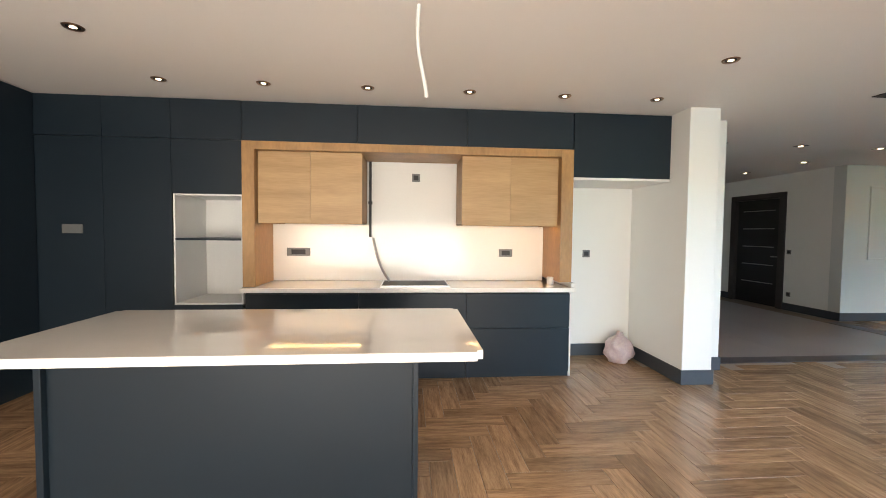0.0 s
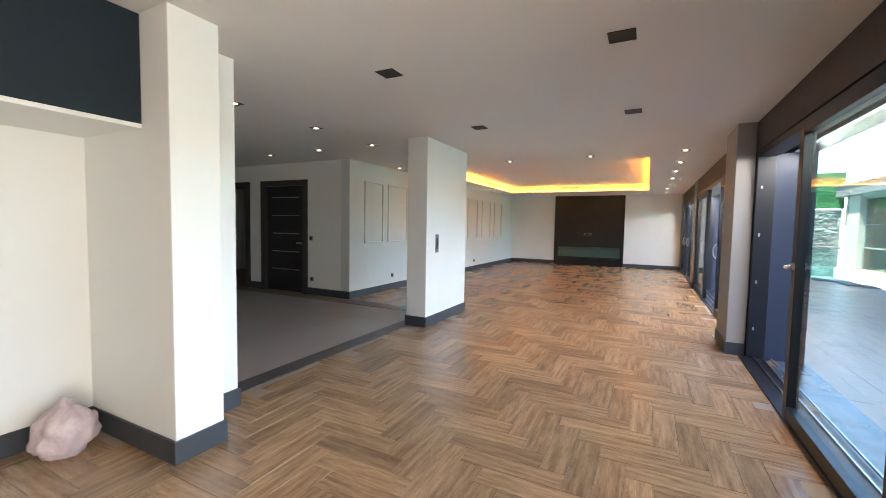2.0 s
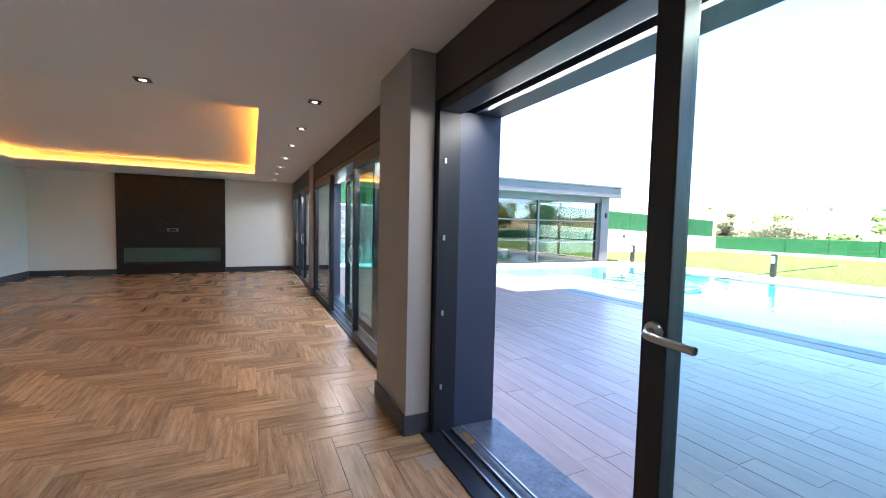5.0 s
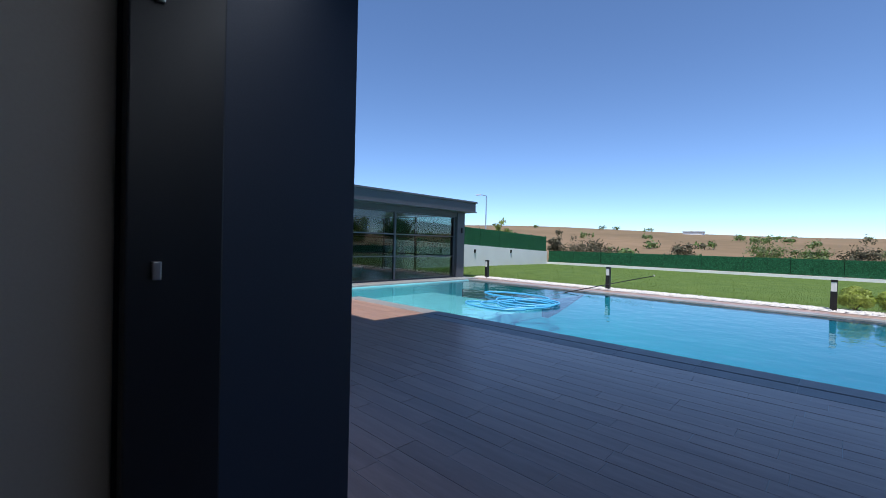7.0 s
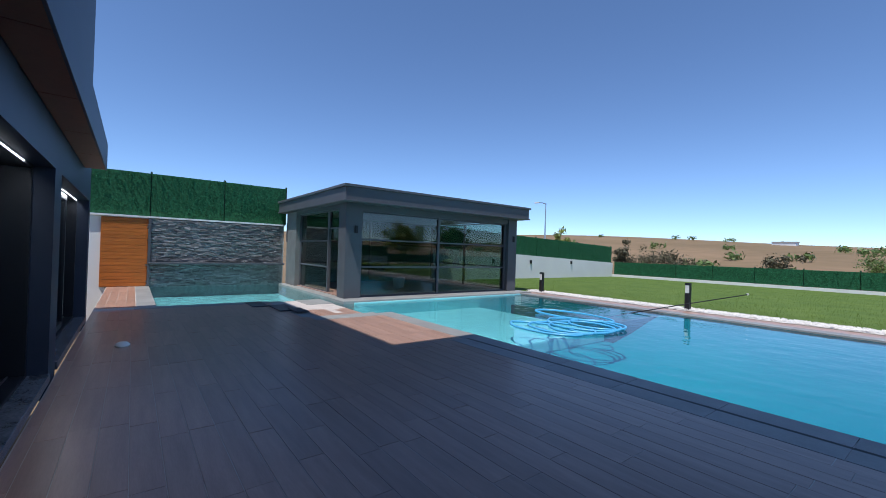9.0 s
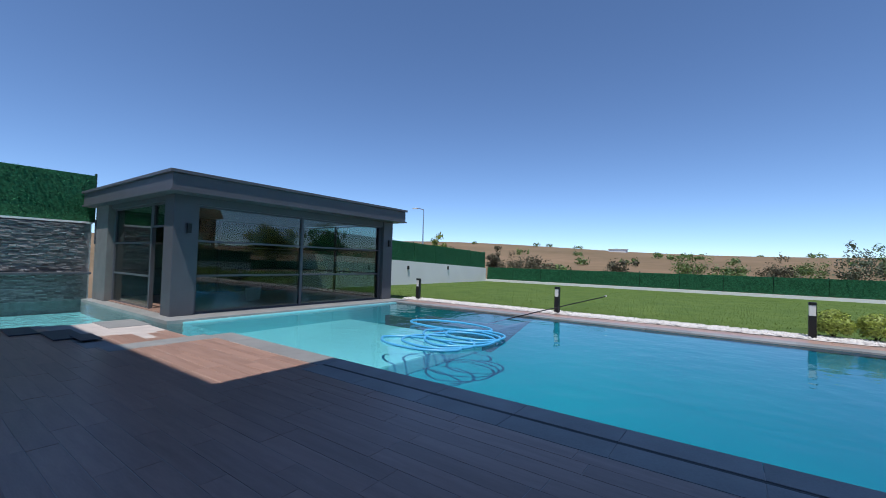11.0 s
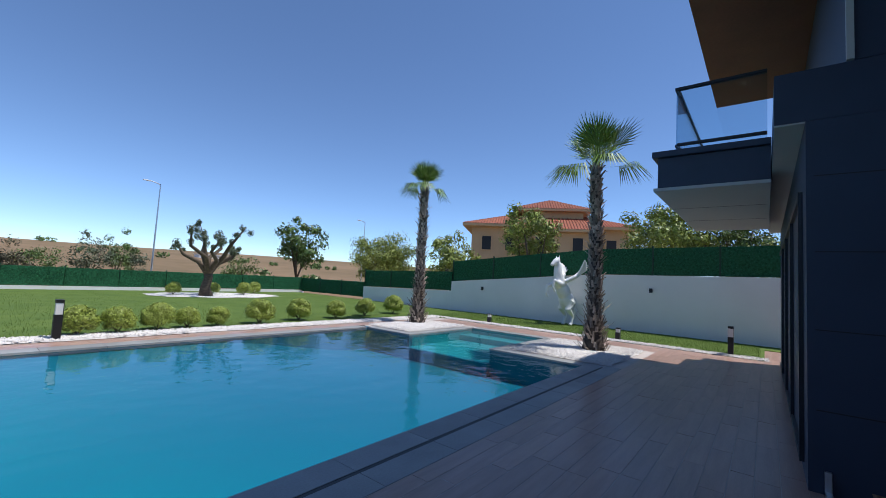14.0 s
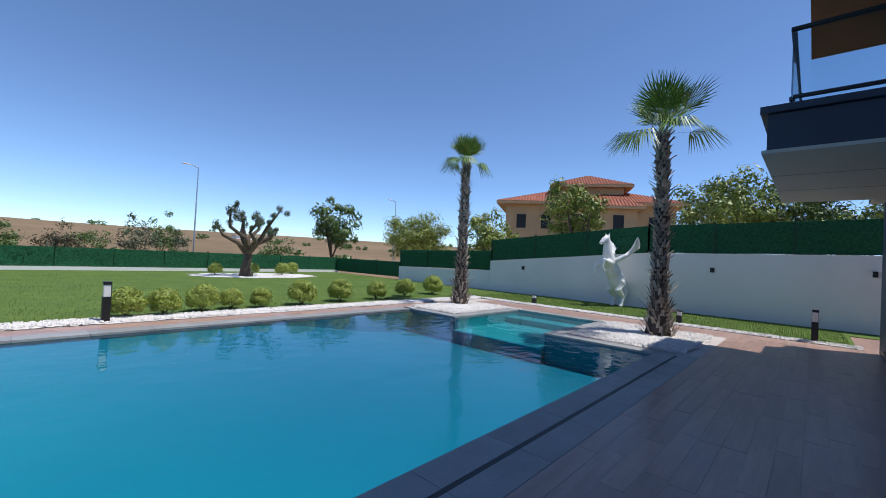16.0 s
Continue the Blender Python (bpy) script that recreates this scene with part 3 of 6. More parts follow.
oak = empty("oak_surround", 0.65, 4.3, 0.9, "warm oak frame round the kitchen wall units", "trim")
child(block("post", -0.91, -0.80, FRONT - 0.03, 5.05, 0.907, 2.25, M_OAKFRAME, bevel=0.002), oak)
child(block("post", 2.10, 2.22, FRONT - 0.03, 4.79, 0.951, 2.25, M_OAKFRAME, bevel=0.002), oak)
child(block("header", -0.80, 2.10, FRONT - 0.03, 5.05, 2.175, 2.25, M_OAKFRAME, bevel=0.002), oak)
for x0, x1 in ((-0.79, 0.17), (1.13, 2.09)):
    u = empty("wall_cabinet", (x0 + x1) / 2, 4.4, 1.5, "light oak wall cabinet with a lit underside", "cabinet", "oak wall cabinets")
    child(block("body", x0, x1, FRONT + 0.06, 5.05, 1.515, 2.172, M_OAKFRAME), u)
    xm = (x0 + x1) / 2
    child(block("door", x0, xm - 0.001, FRONT + 0.035, FRONT + 0.059, 1.50, 2.172, M_OAK), u)
    child(block("door", xm + 0.001, x1, FRONT + 0.035, FRONT + 0.059, 1.50, 2.172, M_OAK), u)
    child(block("led_strip", x0 + 0.08, x1 - 0.02, FRONT + 0.075, FRONT + 0.10, 1.503, 1.513, M_LED, label="glowing warm LED strip"), u)
up = empty("upper_cabinet", 0.65, 4.6, 2.25, "matt anthracite cabinets over the oak surround", "cabinet")
child(block("body", -0.9, 2.22, FRONT + 0.0, 5.05, 2.254, CEIL - 0.01, M_ANTHRA), up)
for x0, x1 in ((-0.91, 0.13), (0.134, 1.168), (1.172, 2.215)):
    child(block("door", x0, x1, FRONT - 0.02, FRONT - 0.001, 2.254, CEIL - 0.012, M_ANTHRA, bevel=0.002), up)
fr = empty("fridge_top_cabinet", 2.72, 4.5, 1.96, "matt anthracite cabinet over the empty fridge niche", "cabinet")
child(block("body", 2.225, 3.218, FRONT - 0.02, 4.795, 1.985, CEIL - 0.01, M_ANTHRA), fr)
child(block("bottom", 2.225, 3.218, FRONT - 0.02, 4.795, 1.96, 1.984, M_PLASTIC), fr)
child(block("side_panel", 2.224, 2.24, FRONT, 4.795, 0.0, 1.958, M_PLASTIC), fr)

isl = empty("kitchen_island", -0.15, 2.45, 0, "anthracite kitchen island with an overhanging white quartz top", "kitchen island")
child(block("body", -1.0, 0.64, 2.16, 2.92, 0.0, 0.86, M_ANTHRA, bevel=0.002), isl)
child(block("side_panel", -1.03, -1.0, 2.13, 2.92, 0.0, 0.86, M_ANTHRA, bevel=0.002), isl)
child(block("side_panel", 0.64, 0.665, 2.13, 2.92, 0.0, 0.86, M_ANTHRA, bevel=0.002), isl)
bm = bmesh.new(); box(bm, -1.24, 0.95, 1.965, 2.99, 0.868, 0.91)
bmesh.ops.bevel(bm, geom=[e for e in bm.edges if abs(e.verts[0].co.z - e.verts[1].co.z) > 0.01], offset=0.03, segments=4, affect="EDGES")
child(part("worktop", bm, M_QUARTZ, None, "polished white quartz top", 0.003), isl)

SB = 4.62
struct(blocks("wall_splashback", [(-0.80, 2.10, SB, 5.055, 0.907, 1.50), (0.172, 1.128, SB, 5.055, 1.50, 2.172)], M_SPLASH), "white glossy splashback between the oak units", "splashback")
# wall fittings
tagged(wire("flex_hose", [(0.24, SB - 0.03, 1.36), (0.25, SB - 0.05, 1.32), (0.28, SB - 0.08, 1.15), (0.36, SB - 0.15, 1.0), (0.42, 4.40, 0.93)], 0.014, M_CHROME), "bent grey flexible hose hanging to the worktop", "hose")
pipe = empty("conduit_pipe", 0.21, SB - 0.03, 1.36, "dark vertical conduit on the white splashback", "pipe")
child(block("channel", 0.195, 0.22, SB - 0.028, SB - 0.001, 1.37, 2.17, M_BLACK, bevel=0.003), pipe)
child(block("joint", 0.187, 0.228, SB - 0.036, SB - 0.001, 1.72, 1.75, M_BLACK, bevel=0.003), pipe)


def socket(x, y, z, w, h, face, lab="grey wall socket plate"):
    """face: the axis and sense in which the plate looks out."""
    ob = empty("wall_socket", x, y, z, lab, "socket", "wall sockets")
    ax, s = face[1], (1 if face[0] == "+" else -1)
    for nm, k, t0, t1, m in (("plate", 1.0, 0.0, 0.008, M_SOCKET), ("insert", 0.6, 0.008, 0.011, M_BLACK)):
        a, b = sorted((s * t0, s * t1))
        if ax == "y":
            block(nm, -w / 2 * k, w / 2 * k, a, b, -h / 2 * k, h / 2 * k, m, ob)
        else:
            block(nm, a, b, -w / 2 * k, w / 2 * k, -h / 2 * k, h / 2 * k, m, ob)
    return ob


for x, z, w in ((-0.54, 1.21, 0.24), (1.68, 1.21, 0.15), (0.69, 2.01, 0.085)):
    socket(x, SB - 0.001, z, w, 0.085, "-y")
socket(2.68, 4.799, 1.2, 0.085, 0.085, "-y")
socket(7.05, 4.149, 1.16, 0.085, 0.26, "-y", "tall grey light switch plate on the pillar")
socket(7.859, 7.38, 1.12, 0.085, 0.085, "-x"); socket(7.859, 7.36, 0.31, 0.085, 0.085, "-x"); socket(7.859, 10.63, 1.1, 0.085, 0.085, "-x")
socket(9.29, 6.419, 0.31, 0.085, 0.085, "-y"); socket(14.0, 6.419, 0.31, 0.085, 0.085, "-y")
wire_ob = wire("pendant_cable", [(0.66, 2.40, 2.62), (0.655, 2.40, 2.56), (0.65, 2.41, 2.45), (0.67, 2.43, 2.33), (0.70, 2.44, 2.22), (0.705, 2.445, 2.16)], 0.011, M_PLASTIC)
tagged(wire_ob, "bare white cable hanging from the ceiling over the island", "cable")
# refuse bag in the niche
bm = bmesh.new()
bmesh.ops.create_icosphere(bm, subdivisions=4, radius=1)
for v in bm.verts:
    n = noise.noise(v.co * 2.3) * 0.22 + noise.noise(v.co * 6) * 0.10
    v.co = v.co * (1 + n)
    v.co = Vector((v.co.x * 0.155, v.co.y * 0.13, max(-0.13, v.co.z * 0.17) + 0.13))
    if v.co.z > 0.25:
        v.co.x *= 0.55; v.co.y *= 0.55; v.co.z += 0.03
bag = tagged(part("plastic_bag", bm, M_BAG, smooth=True), "crumpled pinkish plastic bag standing in the niche", "bag")
bag.location = (2.98, 4.55, 0.0)
cup = tagged(part("small_cup", (lambda b: (cyl(b, 0.035, 0.04, 0, 0.075), b)[1])(bmesh.new()), M_PLASTIC), "small white cup on the worktop", "cup")
cup.location = (2.08, 4.3, 0.906)

# ceiling lamps
def spot_round(x, y):
    ob = empty("ceiling_spot", x, y, CEIL, "round copper recessed ceiling spot", "ceiling light", "round kitchen spots")
    bm = bmesh.new()
    for r0, r1, z0, z1 in ((0.055, 0.05, -0.008, -0.008), ):
        n = 20
        o = [bm.verts.new((0.055 * math.cos(2 * math.pi * i / n), 0.055 * math.sin(2 * math.pi * i / n), -0.002)) for i in range(n)]
        p = [bm.verts.new((0.050 * math.cos(2 * math.pi * i / n), 0.050 * math.sin(2 * math.pi * i / n), -0.010)) for i in range(n)]
        q = [bm.verts.new((0.036 * math.cos(2 * math.pi * i / n), 0.036 * math.sin(2 * math.pi * i / n), -0.004)) for i in range(n)]
        for a, b in ((o, p), (p, q)):
            for i in range(n):
                bm.faces.new((a[i], a[(i + 1) % n], b[(i + 1) % n], b[i]))
    part("ring", bm, M_COPPER, ob, smooth=True)
    bm = bmesh.new(); cyl(bm, 0.036, 0.036, -0.0045, -0.001, n=16)
    part("lamp", bm, M_BLACK, ob)
    bm = bmesh.new(); cyl(bm, 0.018, 0.018, -0.007, -0.0046, n=12)
    part("bulb", bm, M_SPOT, ob, "warm lit bulb")
    return ob


s0 = spot_round(-1.36, 3.66)
for x, y in ((-0.56, 3.66), (0.27, 3.67), (1.12, 3.67), (1.95, 3.68), (2.78, 3.67), (-1.36, 2.84), (2.78, 2.85)):
    copy_thing(s0, pose(x, y, CEIL))


def spot_square(x, y, s, lab, grp, bulb=True):
    ob = empty("square_ceiling_spot", x, y, CEIL, lab, "ceiling light", grp)
    blocks("frame", [(-s, s, -s, -s + 0.012, -0.006, -0.001), (-s, s, s - 0.012, s, -0.006, -0.001), (-s, -s + 0.012, -s + 0.012, s - 0.012, -0.006, -0.001), (s - 0.012, s, -s + 0.012, s - 0.012, -0.006, -0.001)], M_BLACK, ob)
    block("reflector", -s + 0.012, s - 0.012, -s + 0.012, s - 0.012, -0.004, -0.001, M_BLACK, ob)
    if bulb:
        bm = bmesh.new(); cyl(bm, 0.026, 0.026, -0.0075, -0.0042, n=14)
        part("bulb", bm, M_SPOT, ob, "warm lit bulb")
    return ob


b0 = spot_square(4.6, 3.32, 0.08, "large black square recessed ceiling lamp, unlit", "large black ceiling lamps", False)
for x, y in ((4.67, 1.63), (6.53, 3.32), (6.49, 1.62)):
    copy_thing(b0, pose(x, y, CEIL))
b1 = spot_square(9.03, 0.98, 0.06, "small black square recessed spot with a warm bulb", "small square spots")
for x, y in ((10.27, 0.97), (11.52, 0.97), (12.9, 0.97), (14.2, 0.97), (15.6, 0.97), (16.9, 0.97), (9.11, 2.35), (9.17, 3.77), (9.2, 6.2), (4.64, 5.22), (5.77, 5.22), (6.93, 5.22), (6.97, 6.32), (7.0, 7.5), (6.95, 9.0),
             (11.2, 6.2), (12.4, 6.2), (13.6, 6.2), (14.8, 6.2), (16.0, 6.2)):
    copy_thing(b1, pose(x, y, CEIL))

# wall panels
for x0, x1 in ((8.3, 8.93), (9.1, 9.87), (11.0, 11.8), (12.2, 13.0), (13.4, 14.2), (14.6, 15.4), (15.8, 16.6)):
    z0, z1 = 1.04, 2.27
    ob = empty("wall_moulding", (x0 + x1) / 2, NY, z0, "painted rectangular moulding frame on the grey-green wall", "moulding", "wall mouldings")
    for b in ((x0, x1, z0, z0 + 0.03), (x0, x1, z1 - 0.03, z1), (x0, x0 + 0.03, z0 + 0.03, z1 - 0.03), (x1 - 0.03, x1, z0 + 0.03, z1 - 0.03)):
        child(block("rail", b[0], b[1], NY - 0.022, NY - 0.001, b[2], b[3], M_GREYWALL, bevel=0.006), ob)

# doors in the hall
for n, (y0, y1) in enumerate(DY):
    d = empty("door_%d" % (n + 1), 7.86, (y0 + y1) / 2, 0, "black lacquered hall door in a dark frame" if n == 0 else "dark framed doorway with its door swung open", "door")
    d["kind"] = "structure"
    for b in ((y0 - 0.10, y0 + 0.03, 0, 2.28), (y1 - 0.03, y1 + 0.10, 0, 2.28), (y0 + 0.03, y1 - 0.03, 2.17, 2.28)):
        child(block("door_frame", 7.83, 8.08, b[0], b[1], b[2], b[3], M_DOORFRAME, bevel=0.004), d)
    if n == 0:
        lf = child(block("door_leaf", 7.90, 7.945, y0 + 0.032, y1 - 0.032, 0.008, 2.168, M_BLACKDOOR, bevel=0.003), d)
        for z in (0.45, 0.82, 1.19, 1.56, 1.93):
            child(block("groove_bar", 7.892, 7.90, y0 + 0.18, y1 - 0.18, z, z + 0.016, M_CHROME, bevel=0.001), d)
        child(block("door_handle", 7.84, 7.855, y0 + 0.07, y0 + 0.20, 1.0, 1.025, M_CHROME, bevel=0.004), d)
        child(block("handle_neck", 7.855, 7.90, y0 + 0.08, y0 + 0.10, 1.0, 1.025, M_CHROME), d)
    else:
        child(block("door_leaf", 8.08, 9.1, y0 - 0.02, y0 + 0.025, 0.008, 2.168, M_DOORFRAME, bevel=0.003), d)
        child(block("door_handle", 8.9, 9.03, y0 + 0.03, y0 + 0.045, 1.0, 1.025, M_CHROME, bevel=0.004), d)

# black marble fireplace wall
fp = empty("fireplace_wall", 17.95, 3.45, 0, "polished black marble panel with a long glass fireplace slot", "fireplace")
fy0, fy1 = 2.2, 4.68
for b in ((fy0, fy1, 0.78, CEIL - 0.005), (fy0, fy0 + 0.12, 0.28, 0.78), (fy1 - 0.16, fy1, 0.28, 0.78), (fy0, fy1, 0.0, 0.28)):
    child(block("slab", 17.9, 17.995, b[0], b[1], b[2], b[3], M_MARBLE, bevel=0.002), fp)
child(block("firebox", 17.975, 17.995, fy0 + 0.12, fy1 - 0.16, 0.28, 0.78, M_SOCKET), fp)
child(block("glass_front", 17.93, 17.936, fy0 + 0.12, fy1 - 0.16, 0.28, 0.78, M_GLASS), fp)
child(blocks("glass_trim", [(17.915, 17.93, fy0 + 0.12, fy1 - 0.16, 0.28, 0.32), (17.915, 17.93, fy0 + 0.12, fy1 - 0.16, 0.70, 0.78)], M_BLACK), fp)
rv = random.Random(3)
bm = bmesh.new()
for k in range(26):
    y, z, a, l = rv.uniform(fy0 + 0.15, fy1 - 0.3), rv.uniform(0.85, 2.5), rv.uniform(0.5, 1.0), rv.uniform(0.08, 0.4)
    w = rv.uniform(0.002, 0.006)
    p = [Vector((17.8985, y + l * math.cos(a) * t + rv.uniform(-.01, .01), min(2.6, z + l * math.sin(a) * t))) for t in (0, 0.35, 0.7, 1)]
    for i in range(3):
        s = Vector((0, 0, w * (1 - abs(i - 1) * 0.4)))
        bm.faces.new([bm.verts.new(q) for q in (p[i] - s, p[i + 1] - s * 0.5, p[i + 1] + s * 0.5, p[i] + s)])
child(part("vein", bm, M_VEIN, None, "fine pale marble veins"), fp)
socket(17.899, 3.45, 1.18, 0.26, 0.085, "-x", "grey socket plate on the black marble")

# ================= the house outside =================
house = struct(new("house_upper_floor"), "blue-black clad upper storey, with an unseen taller block added to shade the terrace", "house")
# the block up to z 10 and its roof are unseen, added for terrace shade
for nm, b, m in (("wall", (2.99, 11.7, -0.13, 6.0, CEIL + 0.61, 6.6), M_CLAD), ("wall", (11.72, 17.6, -0.13, 6.0, CEIL + 0.61, 10.0), M_CLAD), ("roof", (10.4, 17.8, -0.75, 6.2, 10.0, 10.25), M_CLAD),
                 ("wall", (-5.8, 2.98, -2.3, 6.0, 3.96, 6.6), M_CLAD), ("slab", (-5.9, 2.99, -2.9, 6.0, 3.42, 3.95), M_CLAD),
                 ("soffit", (-5.9, 2.985, -2.9, -2.56, 3.40, 3.418), M_SOFFIT)):
    block(nm, *b, m, house)
for z in (4.75, 5.55):
    block("panel_seam", 2.985, 2.992, -2.3, -0.14, z, z + 0.012, M_BLACK, house)
block("corner_profile", 2.97, 3.02, -2.36, -2.305, 3.96, 6.58, M_SOFFIT, house, "pale corner profile")
# slab's east stretch is out of view, its length set by the terrace shade
roof = tagged(block("roof_slab", -4.4, 11.7, -4.0, 6.2, 6.615, 6.9, M_SOFFITWOOD, bevel=0.01), "red-brown boarded underside of the overhanging roof slab", "roof")
struct(blocks("wall_block_outside", [(2.985, 3.04, -2.6, -0.132, G, 3.40), (-5.8, 3.04, -2.66, -2.6, G, 3.40), (-5.8, -5.6, -2.6, 6.0, G, 3.40), (-5.6, -2.95, 5.8, 6.0, G, 3.4)], M_CLAD), "blue-black panel cladding of the projecting ground floor", "cladding")
for z in (0.62, 1.36, 2.10, 2.84):
    struct(block("trim", 3.038, 3.043, -2.6, -0.14, z, z + 0.010, M_BLACK), "joint between cladding panels", "joint")
for x in (2.6, 0.7, -1.2, -3.1):
    struct(blocks("trim", [(x - 1.8, x, -2.70, -2.662, 0.0, 0.07), (x - 1.8, x, -2.70, -2.662, 2.7, 2.78), (x - 0.07, x, -2.70, -2.662, 0.07, 2.7)], M_FRAME), "dark window frame on the house front", "window frame")
drain = tagged(blocks("downpipe_shoe", [(3.06, 3.10, -2.55, -2.50, G, 0.1), (3.06, 3.22, -2.55, -2.50, G, G + 0.05)], M_CHROME, bevel=0.004), "small metal pipe foot at the wall base", "pipe")
can = tagged(new("canopy"), "shallow canopy with red-brown soffit boards over the windows", "canopy")
for k in range(9):
    block("soffit_board", 3.1 + 1.5 * k + 0.004, 4.6 + 1.5 * k - 0.004, -0.405, -0.135, 2.74, 2.76, M_SOFFITWOOD, can, "", 0.002)
block("fascia", 3.1, 16.6, -0.43, -0.406, 2.735, 3.2, M_CLAD, can, "dark metal fascia", 0.004)
block("top", 3.1, 16.6, -0.405, -0.135, 2.762, 3.15, M_CLAD, can)

bal = tagged(new("balcony"), "blue-black balcony with a frameless glass railing", "balcony")
block("fascia", -3.9, 1.05, -4.35, -2.91, 3.30, 3.80, M_CLAD, bal, "", 0.006)
block("cornice", -3.96, 1.12, -4.43, -2.905, 3.802, 3.90, M_CLAD, bal, "", 0.01)
block("underside", -3.95, 1.10, -4.40, -2.91, 3.25, 3.298, M_SOFFIT, bal, "pale panelled underside")
for x in (-0.6, -2.2):
    block("seam", x, x + 0.012, -4.38, -2.95, 3.246, 3.252, M_SOCKET, bal)
g = blocks("glass", [(0.88, 0.90, -4.12, -2.95, 3.905, 4.95)], M_GLASSCLEAR, bal); g.visible_shadow = False
g = blocks("glass", [(-3.8, 0.87, -4.12, -4.10, 3.905, 4.95)], M_GLASSCLEAR, bal); g.visible_shadow = False
block("handrail", 0.86, 0.92, -4.14, -2.95, 4.952, 5.0, M_FRAME, bal, "", 0.005)
block("handrail", -3.8, 0.859, -4.14, -4.08, 4.952, 5.0, M_FRAME, bal, "", 0.005)
block("base_rail", 0.86, 0.92, -4.10, -2.95, 4.02, 4.06, M_FRAME, bal)
block("base_rail", -3.8, 0.859, -4.14, -4.08, 4.02, 4.06, M_FRAME, bal)

# ================= ground =================
def terrain(x, y):
    """Rolling farmland beyond the garden."""
    dx, dy = max(-60 - x, 0, x - 60), max(-60 - y, 0, y - 60)
    d = math.hypot(dx, dy)
    z = -2.6 if (-10.6 < x < 26.5 and -33 < y < 14) else -1.2
    k = min(1.0, d / 500.0)
    h = 17 + 8 * math.sin(x / 260.0 + 0.7) + 5 * math.sin(x / 110.0 + y / 300.0)
    return z + (k * k * (3 - 2 * k)) * h - 3.5 * math.sin(min(1.0, d / 160.0) * math.pi)


verts, faces = [], []
radii = [0, 12, 24, 36, 50, 70, 95, 130, 180, 240, 310, 400, 520, 680, 900, 1300, 2000, 3200]
NS = 96
for r in radii:
    for k in range(NS):
        a = 2 * math.pi * k / NS
        x, y = 8 + r * math.cos(a), -10 + r * math.sin(a)
        verts.append((x, y, terrain(x, y)))
for i in range(len(radii) - 1):
    for k in range(NS):
        a, b = i * NS + k, i * NS + (k + 1) % NS
        faces.append((a, b, b + NS, a + NS))
gr = raw("ground", verts, faces, M_FIELD)
for p in gr.data.polygons:
    p.use_smooth = True
struct(gr, "rolling brown ploughed fields out to the horizon", "ground")

WZ = G - 0.045
# lawn laid round the pool
lawn = blocks("lawn", [(-10.3, 25.2, -32.2, -15.05, -2.4, G + 0.02), (-10.3, -6.2, -15.05, -3.0, -2.4, G + 0.02), (19.0, 25.2, -15.05, -14.1, -2.4, G + 0.02), (-10.3, -9.0, -3.0, 5, -2.4, G + 0.02)], M_LAWN)
struct(lawn, "mown green lawn round the pool", "lawn")
rg = random.Random(11)
vs, fs = [], []
for k in range(60000):
    if k % 3:
        x, y = rg.uniform(-10.1, 25), -15.1 - 15 * rg.random() ** 1.8
    else:
        x, y = rg.uniform(-10.2, -6.3), rg.uniform(-15, -3.1)
    a, h, w = rg.uniform(0, 6.283), rg.uniform(0.025, 0.055), 0.006
    c, s, i = math.cos(a), math.sin(a), len(vs)
    lx, ly = rg.uniform(-.02, .02), rg.uniform(-.02, .02)
    vs += [(x - c * w, y - s * w, G + 0.018), (x + c * w, y + s * w, G + 0.018), (x + lx, y + ly, G + 0.02 + h)]
    fs.append((i, i + 1, i + 2))
tagged(raw("grass", vs, fs, M_BLADE), "short mown grass blades on the lawn", "grass", kind="stuff")

# pool basin
BZ = -0.85
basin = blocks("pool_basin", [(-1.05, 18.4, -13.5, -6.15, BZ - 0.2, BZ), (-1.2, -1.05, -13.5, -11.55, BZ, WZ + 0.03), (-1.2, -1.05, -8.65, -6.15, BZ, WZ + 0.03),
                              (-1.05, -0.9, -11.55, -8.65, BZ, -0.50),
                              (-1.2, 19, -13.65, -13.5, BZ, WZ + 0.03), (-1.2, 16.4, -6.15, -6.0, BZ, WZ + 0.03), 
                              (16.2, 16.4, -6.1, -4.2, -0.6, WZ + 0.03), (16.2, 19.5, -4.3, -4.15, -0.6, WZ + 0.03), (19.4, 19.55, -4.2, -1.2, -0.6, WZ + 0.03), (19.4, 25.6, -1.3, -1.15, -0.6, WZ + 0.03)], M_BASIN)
# shallow parts lightened by colour, as thin water over one mosaic looks
struct(blocks("pool_floor_shallow", [(16.2, 25.6, -6.15, -1.2, -0.75, -0.55), (18.4, 18.6, -13.5, -6.151, BZ, WZ + 0.03)], M_BASINPALE), "mosaic floor of the shallow pool, tinted pale to imitate thin water", "pool floor")
struct(block("pool_floor_step", 13.3, 18.39, -11.19, -6.16, BZ, -0.55, M_BASINPALE, bevel=0.04), "raised pool floor before the pool house, tinted pale to imitate shallow water", "pool floor")
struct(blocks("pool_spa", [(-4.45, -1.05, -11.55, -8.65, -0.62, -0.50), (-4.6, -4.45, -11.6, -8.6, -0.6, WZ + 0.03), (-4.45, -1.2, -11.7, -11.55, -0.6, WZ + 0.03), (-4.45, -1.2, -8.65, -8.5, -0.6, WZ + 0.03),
                           (-4.449, -3.7, -11.549, -8.651, -0.499, -0.32)], M_BASINMID), "mosaic spa bay with an entry step, tinted lighter to imitate shallow water", "pool floor")
